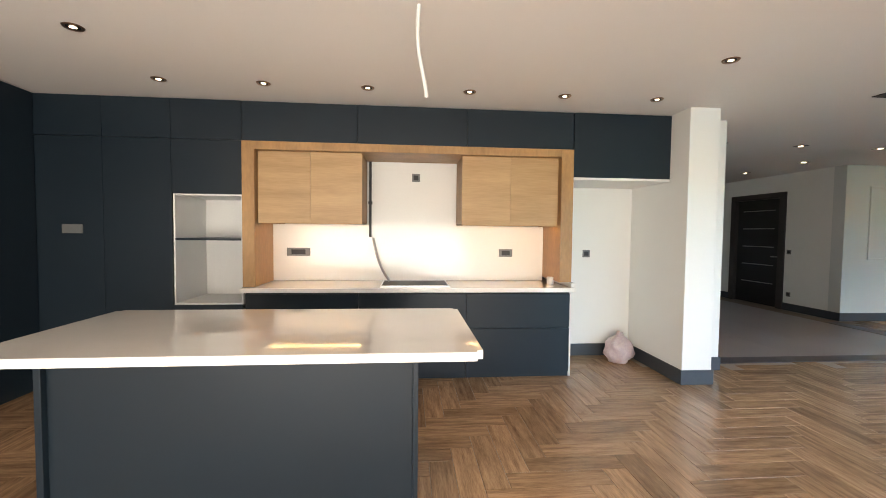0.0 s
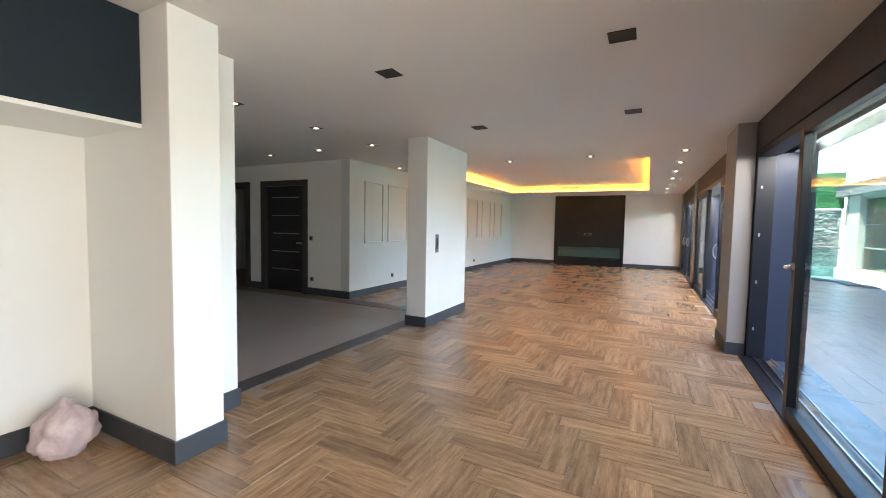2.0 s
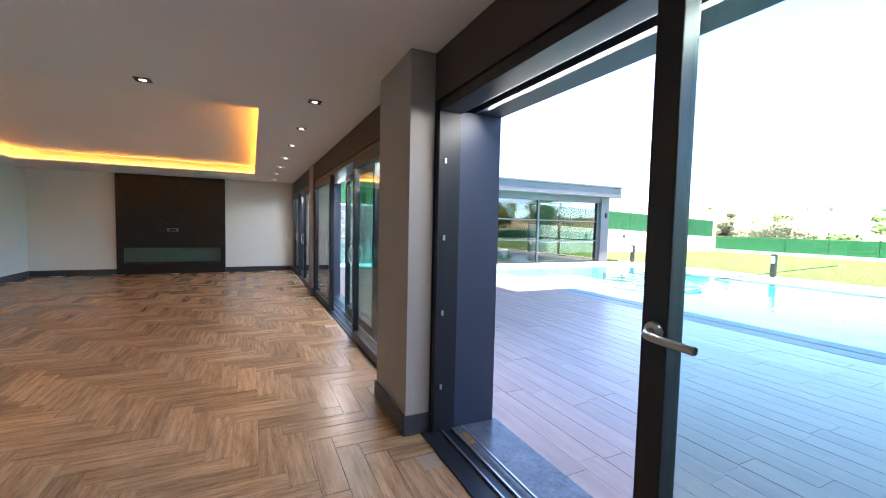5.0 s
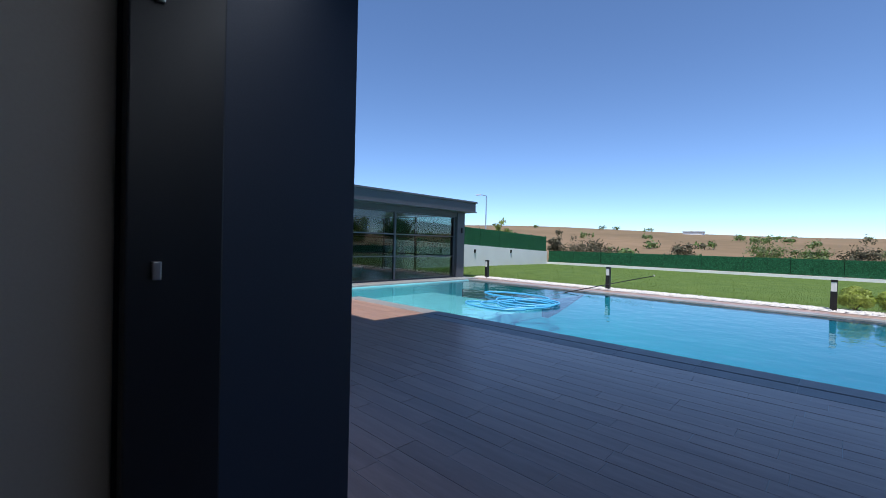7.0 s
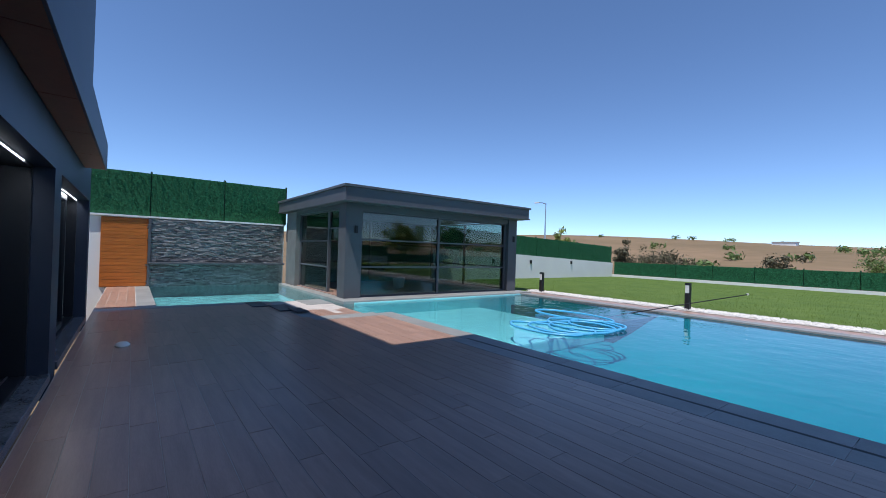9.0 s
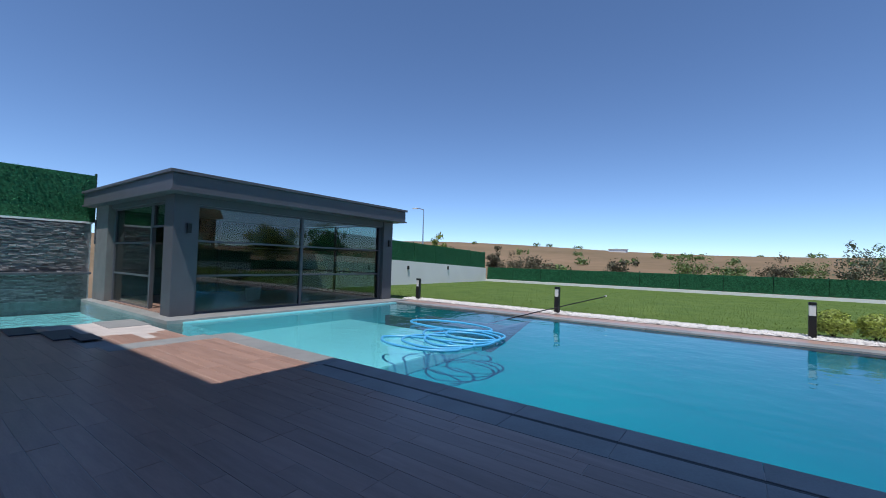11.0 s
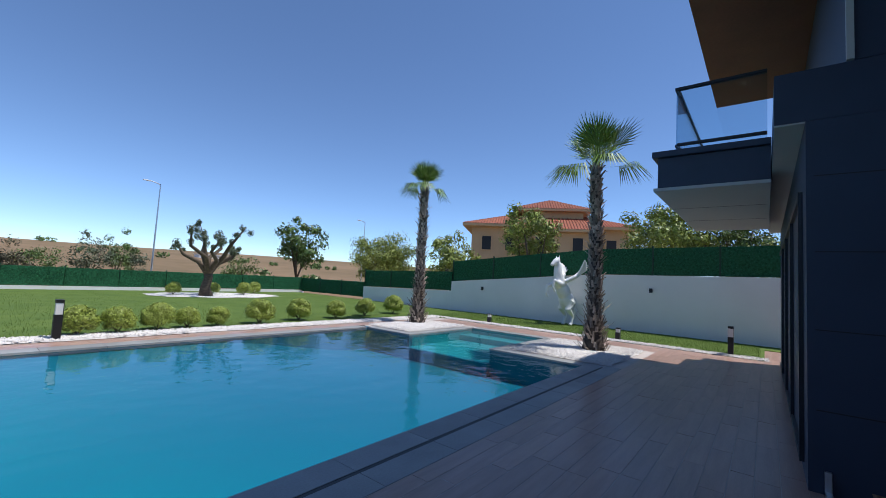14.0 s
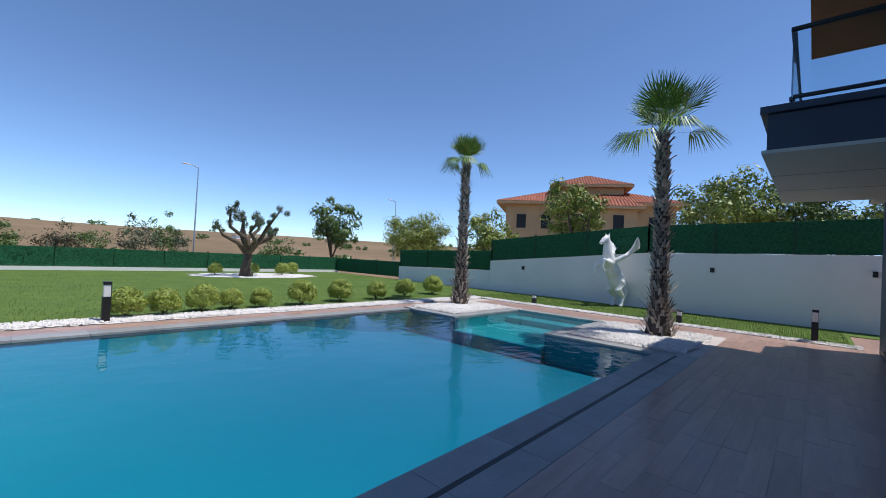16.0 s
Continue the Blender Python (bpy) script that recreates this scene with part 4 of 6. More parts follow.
# curved slope added so the far side of the pool looks lighter
vs, fs = [], []
NX = 24
for k in range(17):
    u = k / 16
    for j in range(NX + 1):
        g = min(1.0, j / 9)
        rise = (0.5 + 0.5 * math.cos(math.pi * u ** 0.7)) * g * g * (3 - 2 * g)
        vs.append((-1.04 + 13.92 * j / NX, -13.498 + 3.9 * u, BZ - 0.012 + (WZ - 0.06 - BZ) * rise))
        if k and j:
            i = len(vs) - 1
            fs.append((i - NX - 2, i - NX - 1, i, i - 1))
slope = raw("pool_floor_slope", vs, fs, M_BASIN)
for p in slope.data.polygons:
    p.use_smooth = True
struct(slope, "added mosaic slope that lightens the far side of the pool floor", "pool floor")
struct(basin, "mosaic swimming pool basin, blue deepened along its length to imitate water depth", "pool")
tub = tagged(blocks("submerged_bench", [(12.9, 13.05, -13.49, -11.2, BZ, WZ - 0.10), (13.05, 16.8, -11.35, -11.2, BZ, WZ - 0.10), (13.05, 16.8, -13.49, -11.36, BZ, -0.5)], M_HOUSECLAD, bevel=0.01), "submerged stone-edged bench in the pool corner", "pool bench")
def water_sheet(quads, m, lab):
    bm = bmesh.new()
    for x0, x1, y0, y1 in quads:
        bm.faces.new([bm.verts.new(p) for p in ((x0, y0, WZ), (x1, y0, WZ), (x1, y1, WZ), (x0, y1, WZ))])
    o = struct(part("water", bm, m), lab, "water")
    o.visible_shadow = False


water_sheet(((-1.049, 18.4, -13.499, -6.151), (-4.449, -1.05, -11.549, -8.651)), M_WATER, "still clear turquoise pool water")
water_sheet(((16.401, 18.4, -6.15, -4.301), (18.401, 25.6, -6.0, -4.301), (19.551, 25.6, -4.3, -1.3)), M_RIPPLE, "rippled pale water below the overflow ledge")

# pool surround: coping stones, each a piece
pav = struct(block("pavement", -9.0, 19.4, -5.46, -0.151, -2.4, G - 0.0022, M_DECKGROUT), "mortar bed under the terrace tiles", "pavement")
struct(blocks("pavement_edge", [(-9.0, -4.61, -13.9, -5.461, -2.4, G - 0.0022), (-4.609, -1.21, -13.9, -11.71, -2.4, G - 0.0022), (-4.609, -1.21, -8.49, -5.461, -2.4, G - 0.0022), (-9, 19.0, -14.9, -13.901, -2.4, G - 0.0022), (-1.209, 16.3, -5.999, -5.461, -2.4, G - 0.0022), (19.401, 26, -1.149, -0.151, -2.4, G - 0.0022), (-9.0, -6.6, -0.15, 5.0, -2.4, G - 0.0022)], M_DECKGROUT), "mortar bed round the pool", "pavement")
coping = struct(block("pool_edge", -1.2, 12.9, -5.84, -5.79, G - 0.003, G - 0.001, M_BLACK), "grey stone coping with a dark overflow slot", "coping")


def strip(x0, x1, y0, y1, step, along, m=None):
    """Coping stones end to end."""
    a0, a1 = (x0, x1) if along == "x" else (y0, y1)
    n = max(1, round((a1 - a0) / step))
    for k in range(n):
        a, b = a0 + (a1 - a0) * k / n + 0.003, a0 + (a1 - a0) * (k + 1) / n - 0.003
        block("coping_stone", *((a, b, y0, y1) if along == "x" else (x0, x1, a, b)), G - 0.04, G + 0.002, m or M_COPING, coping)


strip(-1.4, 12.9, -6.19, -5.842, 1.0, "x"); strip(-1.4, 12.9, -5.788, -5.46, 1.0, "x")
strip(12.9, 16.3, -6.19, -5.75, 0.8, "x"); strip(15.95, 16.45, -5.75, -4.1, 0.8, "y"); strip(16.45, 19.5, -4.32, -3.95, 0.9, "x")
strip(19.2, 19.62, -3.95, -0.9, 0.9, "y"); strip(19.62, 25.5, -1.35, -0.95, 1.0, "x")
strip(-1.0, 18.7, -13.88, -13.47, 1.0, "x")
strip(-1.4, -1.02, -13.46, -11.52, 0.9, "y"); strip(-4.5, -1.4, -11.90, -11.52, 0.9, "x"); strip(-4.85, -4.43, -11.5, -8.68, 0.9, "y"); strip(-4.5, -1.4, -8.67, -8.27, 0.9, "x"); strip(-1.4, -1.02, -8.67, -6.2, 0.9, "y")
tagged(block("stepping_stone", 18.4, 19.5, -5.5, -4.75, -0.52, G + 0.01, M_COPING, bevel=0.01), "pale stepping stone slab in the water", "step")


# gravel beds
def pebbles(name, lab, spots, seed):
    r = random.Random(seed)
    vs, fs = [], []
    for x, y, z, s in spots(r):
        i = len(vs)
        a = r.uniform(0, 6.28)
        p = [(math.cos(a + k * 2.094) * s, math.sin(a + k * 2.094) * s * 0.75, 0) for k in range(3)]
        vs += [(x + q[0], y + q[1], z) for q in p] + [(x + r.uniform(-.3, .3) * s, y + r.uniform(-.3, .3) * s, z + s * r.uniform(0.6, 1.0))]
        fs += [(i, i + 1, i + 3), (i + 1, i + 2, i + 3), (i + 2, i, i + 3)]
    return tagged(raw(name, vs, fs, M_PEBBLE), lab, "pebbles", kind="stuff")


BEDS = ((-4.5, -1.42, -13.85, -11.92), (-4.6, -1.42, -8.25, -5.7), (-6.4, 19.0, -15.1, -14.45), (-6.45, -6.15, -14.4, -2.9))
for i, (x0, x1, y0, y1) in enumerate(BEDS):
    bm = bmesh.new()
    nx, ny = max(3, int((x1 - x0) / 0.25)), max(3, int((y1 - y0) / 0.25))
    grid = [[bm.verts.new((x0 + (x1 - x0) * a / nx + rg.uniform(-.05, .05) * (0 < a < nx), y0 + (y1 - y0) * b / ny + rg.uniform(-.05, .05), G + 0.012 + 0.05 * math.sin(math.pi * a / nx) ** 0.5 * math.sin(math.pi * b / ny) ** 0.5)) for b in range(ny + 1)] for a in range(nx + 1)]
    for a in range(nx):
        for b in range(ny):
            bm.faces.new((grid[a][b], grid[a + 1][b], grid[a + 1][b + 1], grid[a][b + 1]))
    struct(part("gravel_bed", bm, M_PEBBLE), "bed of white pebbles", "gravel")

    def spots(r, q=(x0, x1, y0, y1)):
        n = min(9000, int((q[1] - q[0]) * (q[3] - q[2]) * 700))
        return [(r.uniform(q[0], q[1]), r.uniform(q[2], q[3]), G + 0.035 + r.uniform(0, 0.02), r.uniform(0.018, 0.04)) for _ in range(n)]
    pebbles("pebbles", "white rounded garden pebbles", spots, 20 + i)


# ================= boundary walls and hedge fences =================
def sloped(name, x0, x1, pts, zb, m, parent=None):
    """A wall along y whose top follows (y, z) pairs."""
    bm = bmesh.new()
    for (ya, za), (yb, zb2) in zip(pts, pts[1:]):
        vs = box(bm, x0, x1, min(ya, yb), max(ya, yb), zb, 1.0)
        for v in vs:
            if v.co.z > zb + 0.01:
                v.co.z = za if abs(v.co.y - ya) < 1e-6 else zb2
    return part(name, bm, m, parent)


def hedge(name, a, b, za, zb, h, seed, posts=2.4):
    """An artificial hedge fence from a to b on bases za, zb."""
    r = random.Random(seed)
    a, b = Vector(a), Vector(b)
    d = (b - a); L = d.length; d.normalize()
    nrm = Vector((-d.y, d.x))
    ob = tagged(new(name), "dense green artificial hedge fence on wire panels", "fence")
    n = max(1, round(L / posts))
    for k in range(n):
        p, q = a + d * (L * k / n + 0.02), a + d * (L * (k + 1) / n - 0.02)
        z0, z1 = za + (zb - za) * k / n, za + (zb - za) * (k + 1) / n
        bm = bmesh.new()
        m = 8
        ring = []
        for i in range(m + 1):
            w = p.lerp(q, i / m); z = z0 + (z1 - z0) * i / m
            ring.append([bm.verts.new((w.x + nrm.x * s + rg.uniform(-.015, .015), w.y + nrm.y * s, z + hh)) for s, hh in ((0.03, 0.02), (0.05, h * 0.35), (0.035, h * 0.36), (0.05, h * 0.68), (0.035, h * 0.69), (0.04, h), (-0.04, h), (-0.04, 0.02))])
        for i in range(m):
            for j in range(8):
                bm.faces.new((ring[i][j], ring[i + 1][j], ring[i + 1][(j + 1) % 8], ring[i][(j + 1) % 8]))
        bm.faces.new(ring[0]); bm.faces.new(ring[-1][::-1])
        part("hedge_panel", bm, M_HEDGE, ob)
    for k in range(n + 1):
        p = a + d * (L * k / n)
        z = za + (zb - za) * k / n
        block("post", p.x - 0.03 + nrm.x * 0.05, p.x + 0.03 + nrm.x * 0.05, p.y - 0.03 + nrm.y * 0.05, p.y + 0.03 + nrm.y * 0.05, z, z + h + 0.08, M_POST, ob)
    vs, fs = [], []
    for k in range(int(L * h * 260)):
        t, u = r.random(), r.random()
        p = a + d * (L * t)
        z = za + (zb - za) * t + h * u
        i = len(vs)
        for sgn in (1, -1):
            i = len(vs)
            c = Vector((p.x + nrm.x * 0.055 * sgn, p.y + nrm.y * 0.055 * sgn, z))
            e1 = Vector((d.x * r.uniform(-.05, .05), d.y * r.uniform(-.05, .05), r.uniform(0.02, 0.05)))
            e2 = Vector((nrm.x, nrm.y, 0)) * r.uniform(0.0, 0.05) * sgn + Vector((d.x, d.y, 0)) * r.uniform(-.02, .02)
            vs += [tuple(c), tuple(c + e1), tuple(c + e2 + e1 * 0.4)]
            fs.append((i, i + 1, i + 2))
    nd = raw("needles", vs, fs, M_HEDGELEAF, ob)
    nd["kind"] = "stuff"
    return ob


struct(sloped("wall_garden_west", -10.6, -10.3, [(5, 2.5), (-9, 2.22), (-17.05, 1.52)], -2.4, M_GARDENWALL), "white rendered garden wall with a sloping top", "garden wall")
struct(sloped("wall_garden_west_low", -10.6, -10.3, [(-17.06, 0.98), (-24.6, 0.80)], -2.4, M_GARDENWALL), "lower white rendered garden wall", "garden wall")
hedge("hedge_fence", (-10.45, 5), (-10.45, -9), 2.5, 2.22, 1.15, 1)
hedge("hedge_fence", (-10.45, -9), (-10.45, -17.05), 2.22, 1.52, 1.15, 2)
hedge("hedge_fence", (-10.45, -17.06), (-10.45, -24.6), 0.98, 0.80, 1.1, 3)
hedge("hedge_fence", (-10.45, -24.6), (-10.45, -32.3), 0.05, 0.0, 1.05, 4)
struct(block("garden_kerb", -10.6, 25.2, -32.45, -32.2, -2.4, 0.08, M_GARDENWALL), "low white kerb under the back fence", "kerb")
hedge("hedge_fence", (25.1, -32.33), (-10.4, -32.33), 0.08, 0.08, 1.0, 5)
struct(sloped("wall_garden_east", 25.2, 25.5, [(-6.2, 1.9), (-20, 1.5), (-32.2, 1.02)], -2.4, M_GARDENWALL), "white rendered garden wall behind the pool house", "garden wall")
hedge("hedge_fence", (25.35, -6.2), (25.35, -32.2), 1.9, 1.02, 1.3, 6)
struct(block("wall_garden_stone", 25.62, 25.9, -6.1, 6.0, -2.4, 2.38, M_GARDENWALL), "white garden wall behind slate cladding", "garden wall")
struct(block("trim", 25.5, 25.95, -6.1, 6.0, 2.382, 2.44, M_GARDENWALL), "white wall cap", "trim")
hedge("hedge_fence", (25.8, 6), (25.8, -6.2), 2.44, 2.44, 1.6, 7)

for x, y, z in ((-10.299, -2.42, 1.76), (-10.299, -6.69, 1.64), (-10.299, -14.93, 1.24)):
    ob = empty("wall_lamp", x, y, z, "small black wall lamp on the white garden wall", "wall lamp", "garden wall lamps")
    block("body", 0.0, 0.09, -0.06, 0.06, -0.09, 0.09, M_BLACK, ob, "", 0.006)
    block("lens", 0.02, 0.08, -0.04, 0.04, -0.094, -0.091, M_PLASTIC, ob)
for y in (-18.5, -22.0, -26.5):
    ob = empty("wall_lamp", 25.199, y, 1.0, "small black wall lamp on the white garden wall", "wall lamp", "garden wall lamps")
    block("body", -0.09, 0.0, -0.06, 0.06, -0.12, 0.12, M_BLACK, ob, "", 0.006)
    block("lens", -0.08, -0.02, -0.04, 0.04, -0.124, -0.121, M_PLASTIC, ob)

# slate wall with waterfall ledge, and the orange door panel
slate = tagged(new("slate_wall"), "rough grey split slate cladding with a dark overflow ledge", "stone wall")
block("backing", 25.56, 25.615, -6.05, -1.28, -0.55, 2.375, M_STONE, slate)
block("ledge", 25.2, 25.56, -6.05, -1.28, 0.70, 0.77, M_HOUSECLAD, slate, "dark overflow ledge", 0.005)
block("edge_strip", 25.45, 25.56, -1.36, -1.28, -0.2, 2.375, M_HOUSECLAD, slate)
rs = random.Random(5)
shared = []
for k in range(10):
    bm = bmesh.new()
    vsx = box(bm, -0.03, 0.01, -0.15, 0.15, -0.03, 0.03)
    for v in vsx:
        v.co += Vector((rs.uniform(-.02, .0) if v.co.x < 0 else 0, rs.uniform(-.02, .02), rs.uniform(-.006, .006)))
    bmesh.ops.recalc_face_normals(bm, faces=bm.faces)
    me = bpy.data.meshes.new("stone")
    bm.to_mesh(me); bm.free(); me.materials.append(M_STONE)
    shared.append(me)
z, count = -0.12, 0
vs, fs = [], []
while z < 2.35:
    y = -5.95 + rs.uniform(0, 0.1)
    while y < -1.42:
        sc_ = rs.uniform(0.4, 1.0)
        w_ = 0.3 * sc_
        if not 0.67 < z < 0.80:
            dx_ = rs.uniform(0, 0.045)
            if count < 300 and -4.9 < y < -1.9 and z > 0.8:
                o = new("stone", rs.choice(shared)); o.parent = slate
                o.location, o.scale = (25.555 - dx_, y + w_ / 2, z), (1, sc_, 0.72)
                count += 1
            else:
                i = len(vs)
                xf = 25.525 - dx_
                q = [(y, z - 0.021), (y + w_, z - 0.021 + rs.uniform(-.006, .006)), (y + w_, z + 0.021), (y, z + 0.021 + rs.uniform(-.006, .006))]
                vs += [(25.565, *c) for c in q] + [(xf + rs.uniform(-.012, .008), c[0], c[1]) for c in q]
                fs += [(i + 4, i + 5, i + 6, i + 7), (i, i + 1, i + 5, i + 4), (i + 1, i + 2, i + 6, i + 5), (i + 2, i + 3, i + 7, i + 6), (i + 3, i, i + 4, i + 7)]
        y += w_ + 0.004
    z += 0.046
chips = raw("stones", vs, fs, M_STONES, slate)
chips["kind"] = "stuff"
od = tagged(new("slatted_door"), "orange stained horizontal wooden slat panel", "wooden panel")
for k in range(20):
    block("slat", 25.55, 25.6, -1.27, 0.06, G + 0.02 + k * 0.122, G + 0.02 + k * 0.122 + 0.116, M_ORANGEWOOD, od, "", 0.006)
block("backing", 25.6, 25.618, -1.27, 0.06, G, 2.35, M_ORANGEWOOD, od)

# ================= pool house =================
ph = tagged(new("pool_house"), "grey flat-roofed pool house with large glazed sides", "pool house")
PX0, PX1, PY0, PY1, PZ = 19.1, 25.1, -13.9, -6.1, 2.95
block("plinth", 18.45, 25.15, -14.2, -5.82, -2.0, -0.085, M_COPING, ph, "pale stone plinth edge", 0.008)
block("floor", 19.3, 25.0, -13.8, -6.2, -0.084, -0.05, M_DECK, ph)
block("roof", 18.62, 25.6, -14.1, -5.86, 2.98, 3.36, M_HOUSECLAD, ph, "", 0.01)
block("roof_cap", 18.56, 25.66, -14.16, -5.80, 3.362, 3.44, M_HOUSECLAD, ph, "", 0.008)
block("roof_lip", 18.58, 25.64, -14.14, -5.82, 2.93, 2.978, M_HOUSECLAD, ph, "", 0.006)
block("ceiling", 19.2, 25.0, -13.8, -6.2, 2.88, 2.928, M_SOFFIT, ph)
for b in ((PX0, PX0 + 0.55, PY1 - 0.55, PY1), (PX0, PX0 + 0.45, PY0, PY0 + 0.5)):
    block("column", *b, -0.084, 2.928, M_HOUSECLAD, ph, "", 0.006)
block("side_wall", 23.9, 25.1, -6.5, PY1 + 0.02, -0.084, 2.928, M_HOUSESTONE, ph, "grey rendered side wall")
block("beam", PX0 + 0.06, PX0 + 0.4, PY0 + 0.5, PY1 - 0.55, 2.72, 2.928, M_HOUSECLAD, ph)
block("beam", PX0 + 0.55, 23.9, PY1 - 0.4, PY1 - 0.06, 2.80, 2.928, M_HOUSECLAD, ph)


def glazed(x0, x1, y0, y1, z0, z1, uprights, bars):
    """A glazed side with mullions and cross bars, along y if x0 == x1, else along x."""
    alongy = x0 == x1
    for u in uprights:
        b = (x0 - 0.05, x0 + 0.05, u - 0.045, u + 0.045) if alongy else (u - 0.045, u + 0.045, y0 - 0.05, y0 + 0.05)
        block("mullion", *b, z0, z1, M_HOUSECLAD, ph, "", 0.004)
    us = list(uprights)
    for a, c in zip(us, us[1:]):
        zs = [z0, *bars, z1]
        for z in bars + [z0 + 0.025, z1 - 0.025]:
            b = (x0 - 0.035, x0 + 0.035, a + 0.046, c - 0.046) if alongy else (a + 0.046, c - 0.046, y0 - 0.035, y0 + 0.035)
            block("cross_bar", *b, z - 0.025, z + 0.025, M_HOUSECLAD, ph)
        for za, zb in zip(zs, zs[1:]):
            b = (x0 - 0.006, x0 + 0.006, a + 0.046, c - 0.046) if alongy else (a + 0.046, c - 0.046, y0 - 0.006, y0 + 0.006)
            o = block("pane", *b, za + 0.025, zb - 0.025, M_GLASSDARK, ph)
            o.visible_shadow = False


glazed(19.3, 19.3, PY0, PY1, -0.08, 2.72, (PY1 - 0.60, -9.85, PY0 + 0.55), [0.9, 1.8])
glazed(19.7, 23.85, -6.3, -6.3, -0.08, 2.80, (20.9, 23.85), [0.82, 1.74])
glazed(19.7, 20.85, -6.3, -6.3, 2.15, 2.80, (19.7, 20.8), [])
glazed(20.2, 25.0, -13.7, -13.7, -0.08, 2.85, (19.6, 22.3, 25.0), [0.9, 1.8])
glazed(25.0, 25.0, PY0, PY1, -0.08, 2.85, (-6.6, -10.0, -13.7), [0.9, 1.8])
block("vent_frame", 25.0, 25.4 - 0.35, PY1 + 0.021, PY1 + 0.06, 1.7, 2.5, M_HOUSECLAD, ph)
for x, y in ((19.05, -6.45), (19.05, -13.7)):
    ob = empty("wall_lamp", x, y, 2.1, "black up-down wall lamp on the pool house column", "wall lamp", "pool house lamps")
    block("body", 0, 0.05, -0.05, 0.05, -0.12, 0.12, M_BLACK, ob, "", 0.004)
for x, y in ((21.2, -9.3), (21.6, -9.7)):
    bm = bmesh.new(); cyl(bm, 0.14, 0.18, 0, 0.42)
    o = tagged(part("bucket", bm, M_PLASTIC, smooth=False), "white plastic bucket standing inside the pool house", "bucket", "buckets in the pool house")
    o.location = (x, y, -0.05)

# ================= things round the pool =================
def bollard(x, y, h=0.82):
    ob = empty("bollard_lamp", x, y, G + 0.04, "dark square garden bollard lamp with a pale lit head", "bollard lamp", "bollard lamps")
    block("post", -0.07, 0.07, -0.07, 0.07, -0.04, h * 0.62, M_BLACK, ob, "", 0.005)
    block("lens", -0.06, 0.06, -0.06, 0.06, h * 0.62, h * 0.92, M_PLASTIC, ob, "frosted white lens", 0.004)
    block("back_plate", -0.07, -0.061, -0.07, 0.07, h * 0.62, h * 0.92, M_BLACK, ob)
    block("cap", -0.07, 0.07, -0.07, 0.07, h * 0.92, h, M_BLACK, ob, "", 0.005)
    return ob


bl = bollard(18.28, -14.63)
for x, y in ((12.58, -14.63), (6.52, -14.63), (-6.36, -3.77)):
    copy_thing(bl, pose(x, y, G + 0.04))
bollard(-6.55, -12.1, 0.36)
for k, (x, y) in enumerate(((-6.4, -6.9),)):
    bollard(x, y, 0.40)

hose = tagged(new("floating_hose"), "sky-blue pool hose coiled on the water", "hose")
rh = random.Random(9)
for k, (cx, cy, rx, ry) in enumerate(((12.95, -8.1, 0.95, 0.5), (12.75, -8.45, 0.8, 0.65), (12.55, -8.9, 0.75, 0.8), (12.7, -9.2, 0.9, 0.75), (12.5, -9.45, 0.7, 0.6), (13.6, -10.1, 1.2, 0.55))):
    pts = [(cx + rx * math.cos(a) * rh.uniform(.92, 1.08), cy + ry * math.sin(a) * rh.uniform(.92, 1.08), WZ + 0.02 + 0.02 * k / 2) for a in [i * 0.524 for i in range(12)]]
    wire("hose_loop", pts, 0.026, M_HOSE, hose, cyclic=True)
pole = tagged(wire("skimmer_pole", [(13.6, -12.0, WZ - 0.1), (13.0, -13.2, -0.05), (12.3, -14.9, 0.18), (11.56, -16.5, 0.41)], 0.016, M_BLACK), "thin dark pool cleaning pole lying over the edge", "pool pole")
bm = bmesh.new(); cyl(bm, 0.03, 0.03, 0, 0.06)
e_ = part("pole_end", bm, M_PLASTIC, pole); e_.location = (11.56, -16.5, 0.39)
cov = tagged(blocks("loose_slabs", [(17.5, 18.6, -4.2, -3.75, G + 0.004, G + 0.03), (17.0, 17.7, -4.3, -4.0, G + 0.031, G + 0.05), (18.5, 19.5, -3.75, -3.35, G + 0.004, G + 0.025)], M_BASE, bevel=0.008), "loose dark slabs lying at the pool's edge", "slabs")
bm = bmesh.new(); bmesh.ops.create_icosphere(bm, subdivisions=3, radius=0.12)
for v in bm.verts:
    v.co = Vector((v.co.x * 1.5, v.co.y * 0.8, max(0, v.co.z * 0.45)))
o = tagged(part("folded_cloth", bm, M_PLASTIC, smooth=True), "small pale cloth lying on the terrace", "cloth"); o.location = (15.1, -0.75, G + 0.002)


# ================= plants =================
def leaves(r, c, rad, n, size, vs, fs, flat=1.0, shell=0.4):
    """Small leaf blades scattered through a clump."""
    for _ in range(n):
        d = Vector((r.gauss(0, 1), r.gauss(0, 1), r.gauss(0, 1) * flat)).normalized()
        p = Vector(c) + Vector((d.x * rad, d.y * rad, d.z * rad)) * (shell + (1 - shell) * r.random() ** 0.5)
        u = Vector((r.gauss(0, 1), r.gauss(0, 1), r.gauss(0, 1))).normalized()
        u = (u - d * (0.75 * u.dot(d))).normalized()
        w = u.cross(d)
        if w.length < 1e-3:
            continue
        w.normalize()
        s = size * r.uniform(0.6, 1.3)
        i = len(vs)
        vs += [tuple(p - u * s), tuple(p + w * s * 0.45), tuple(p + u * s), tuple(p - w * s * 0.45)]
        fs.append((i, i + 1, i + 2, i + 3))


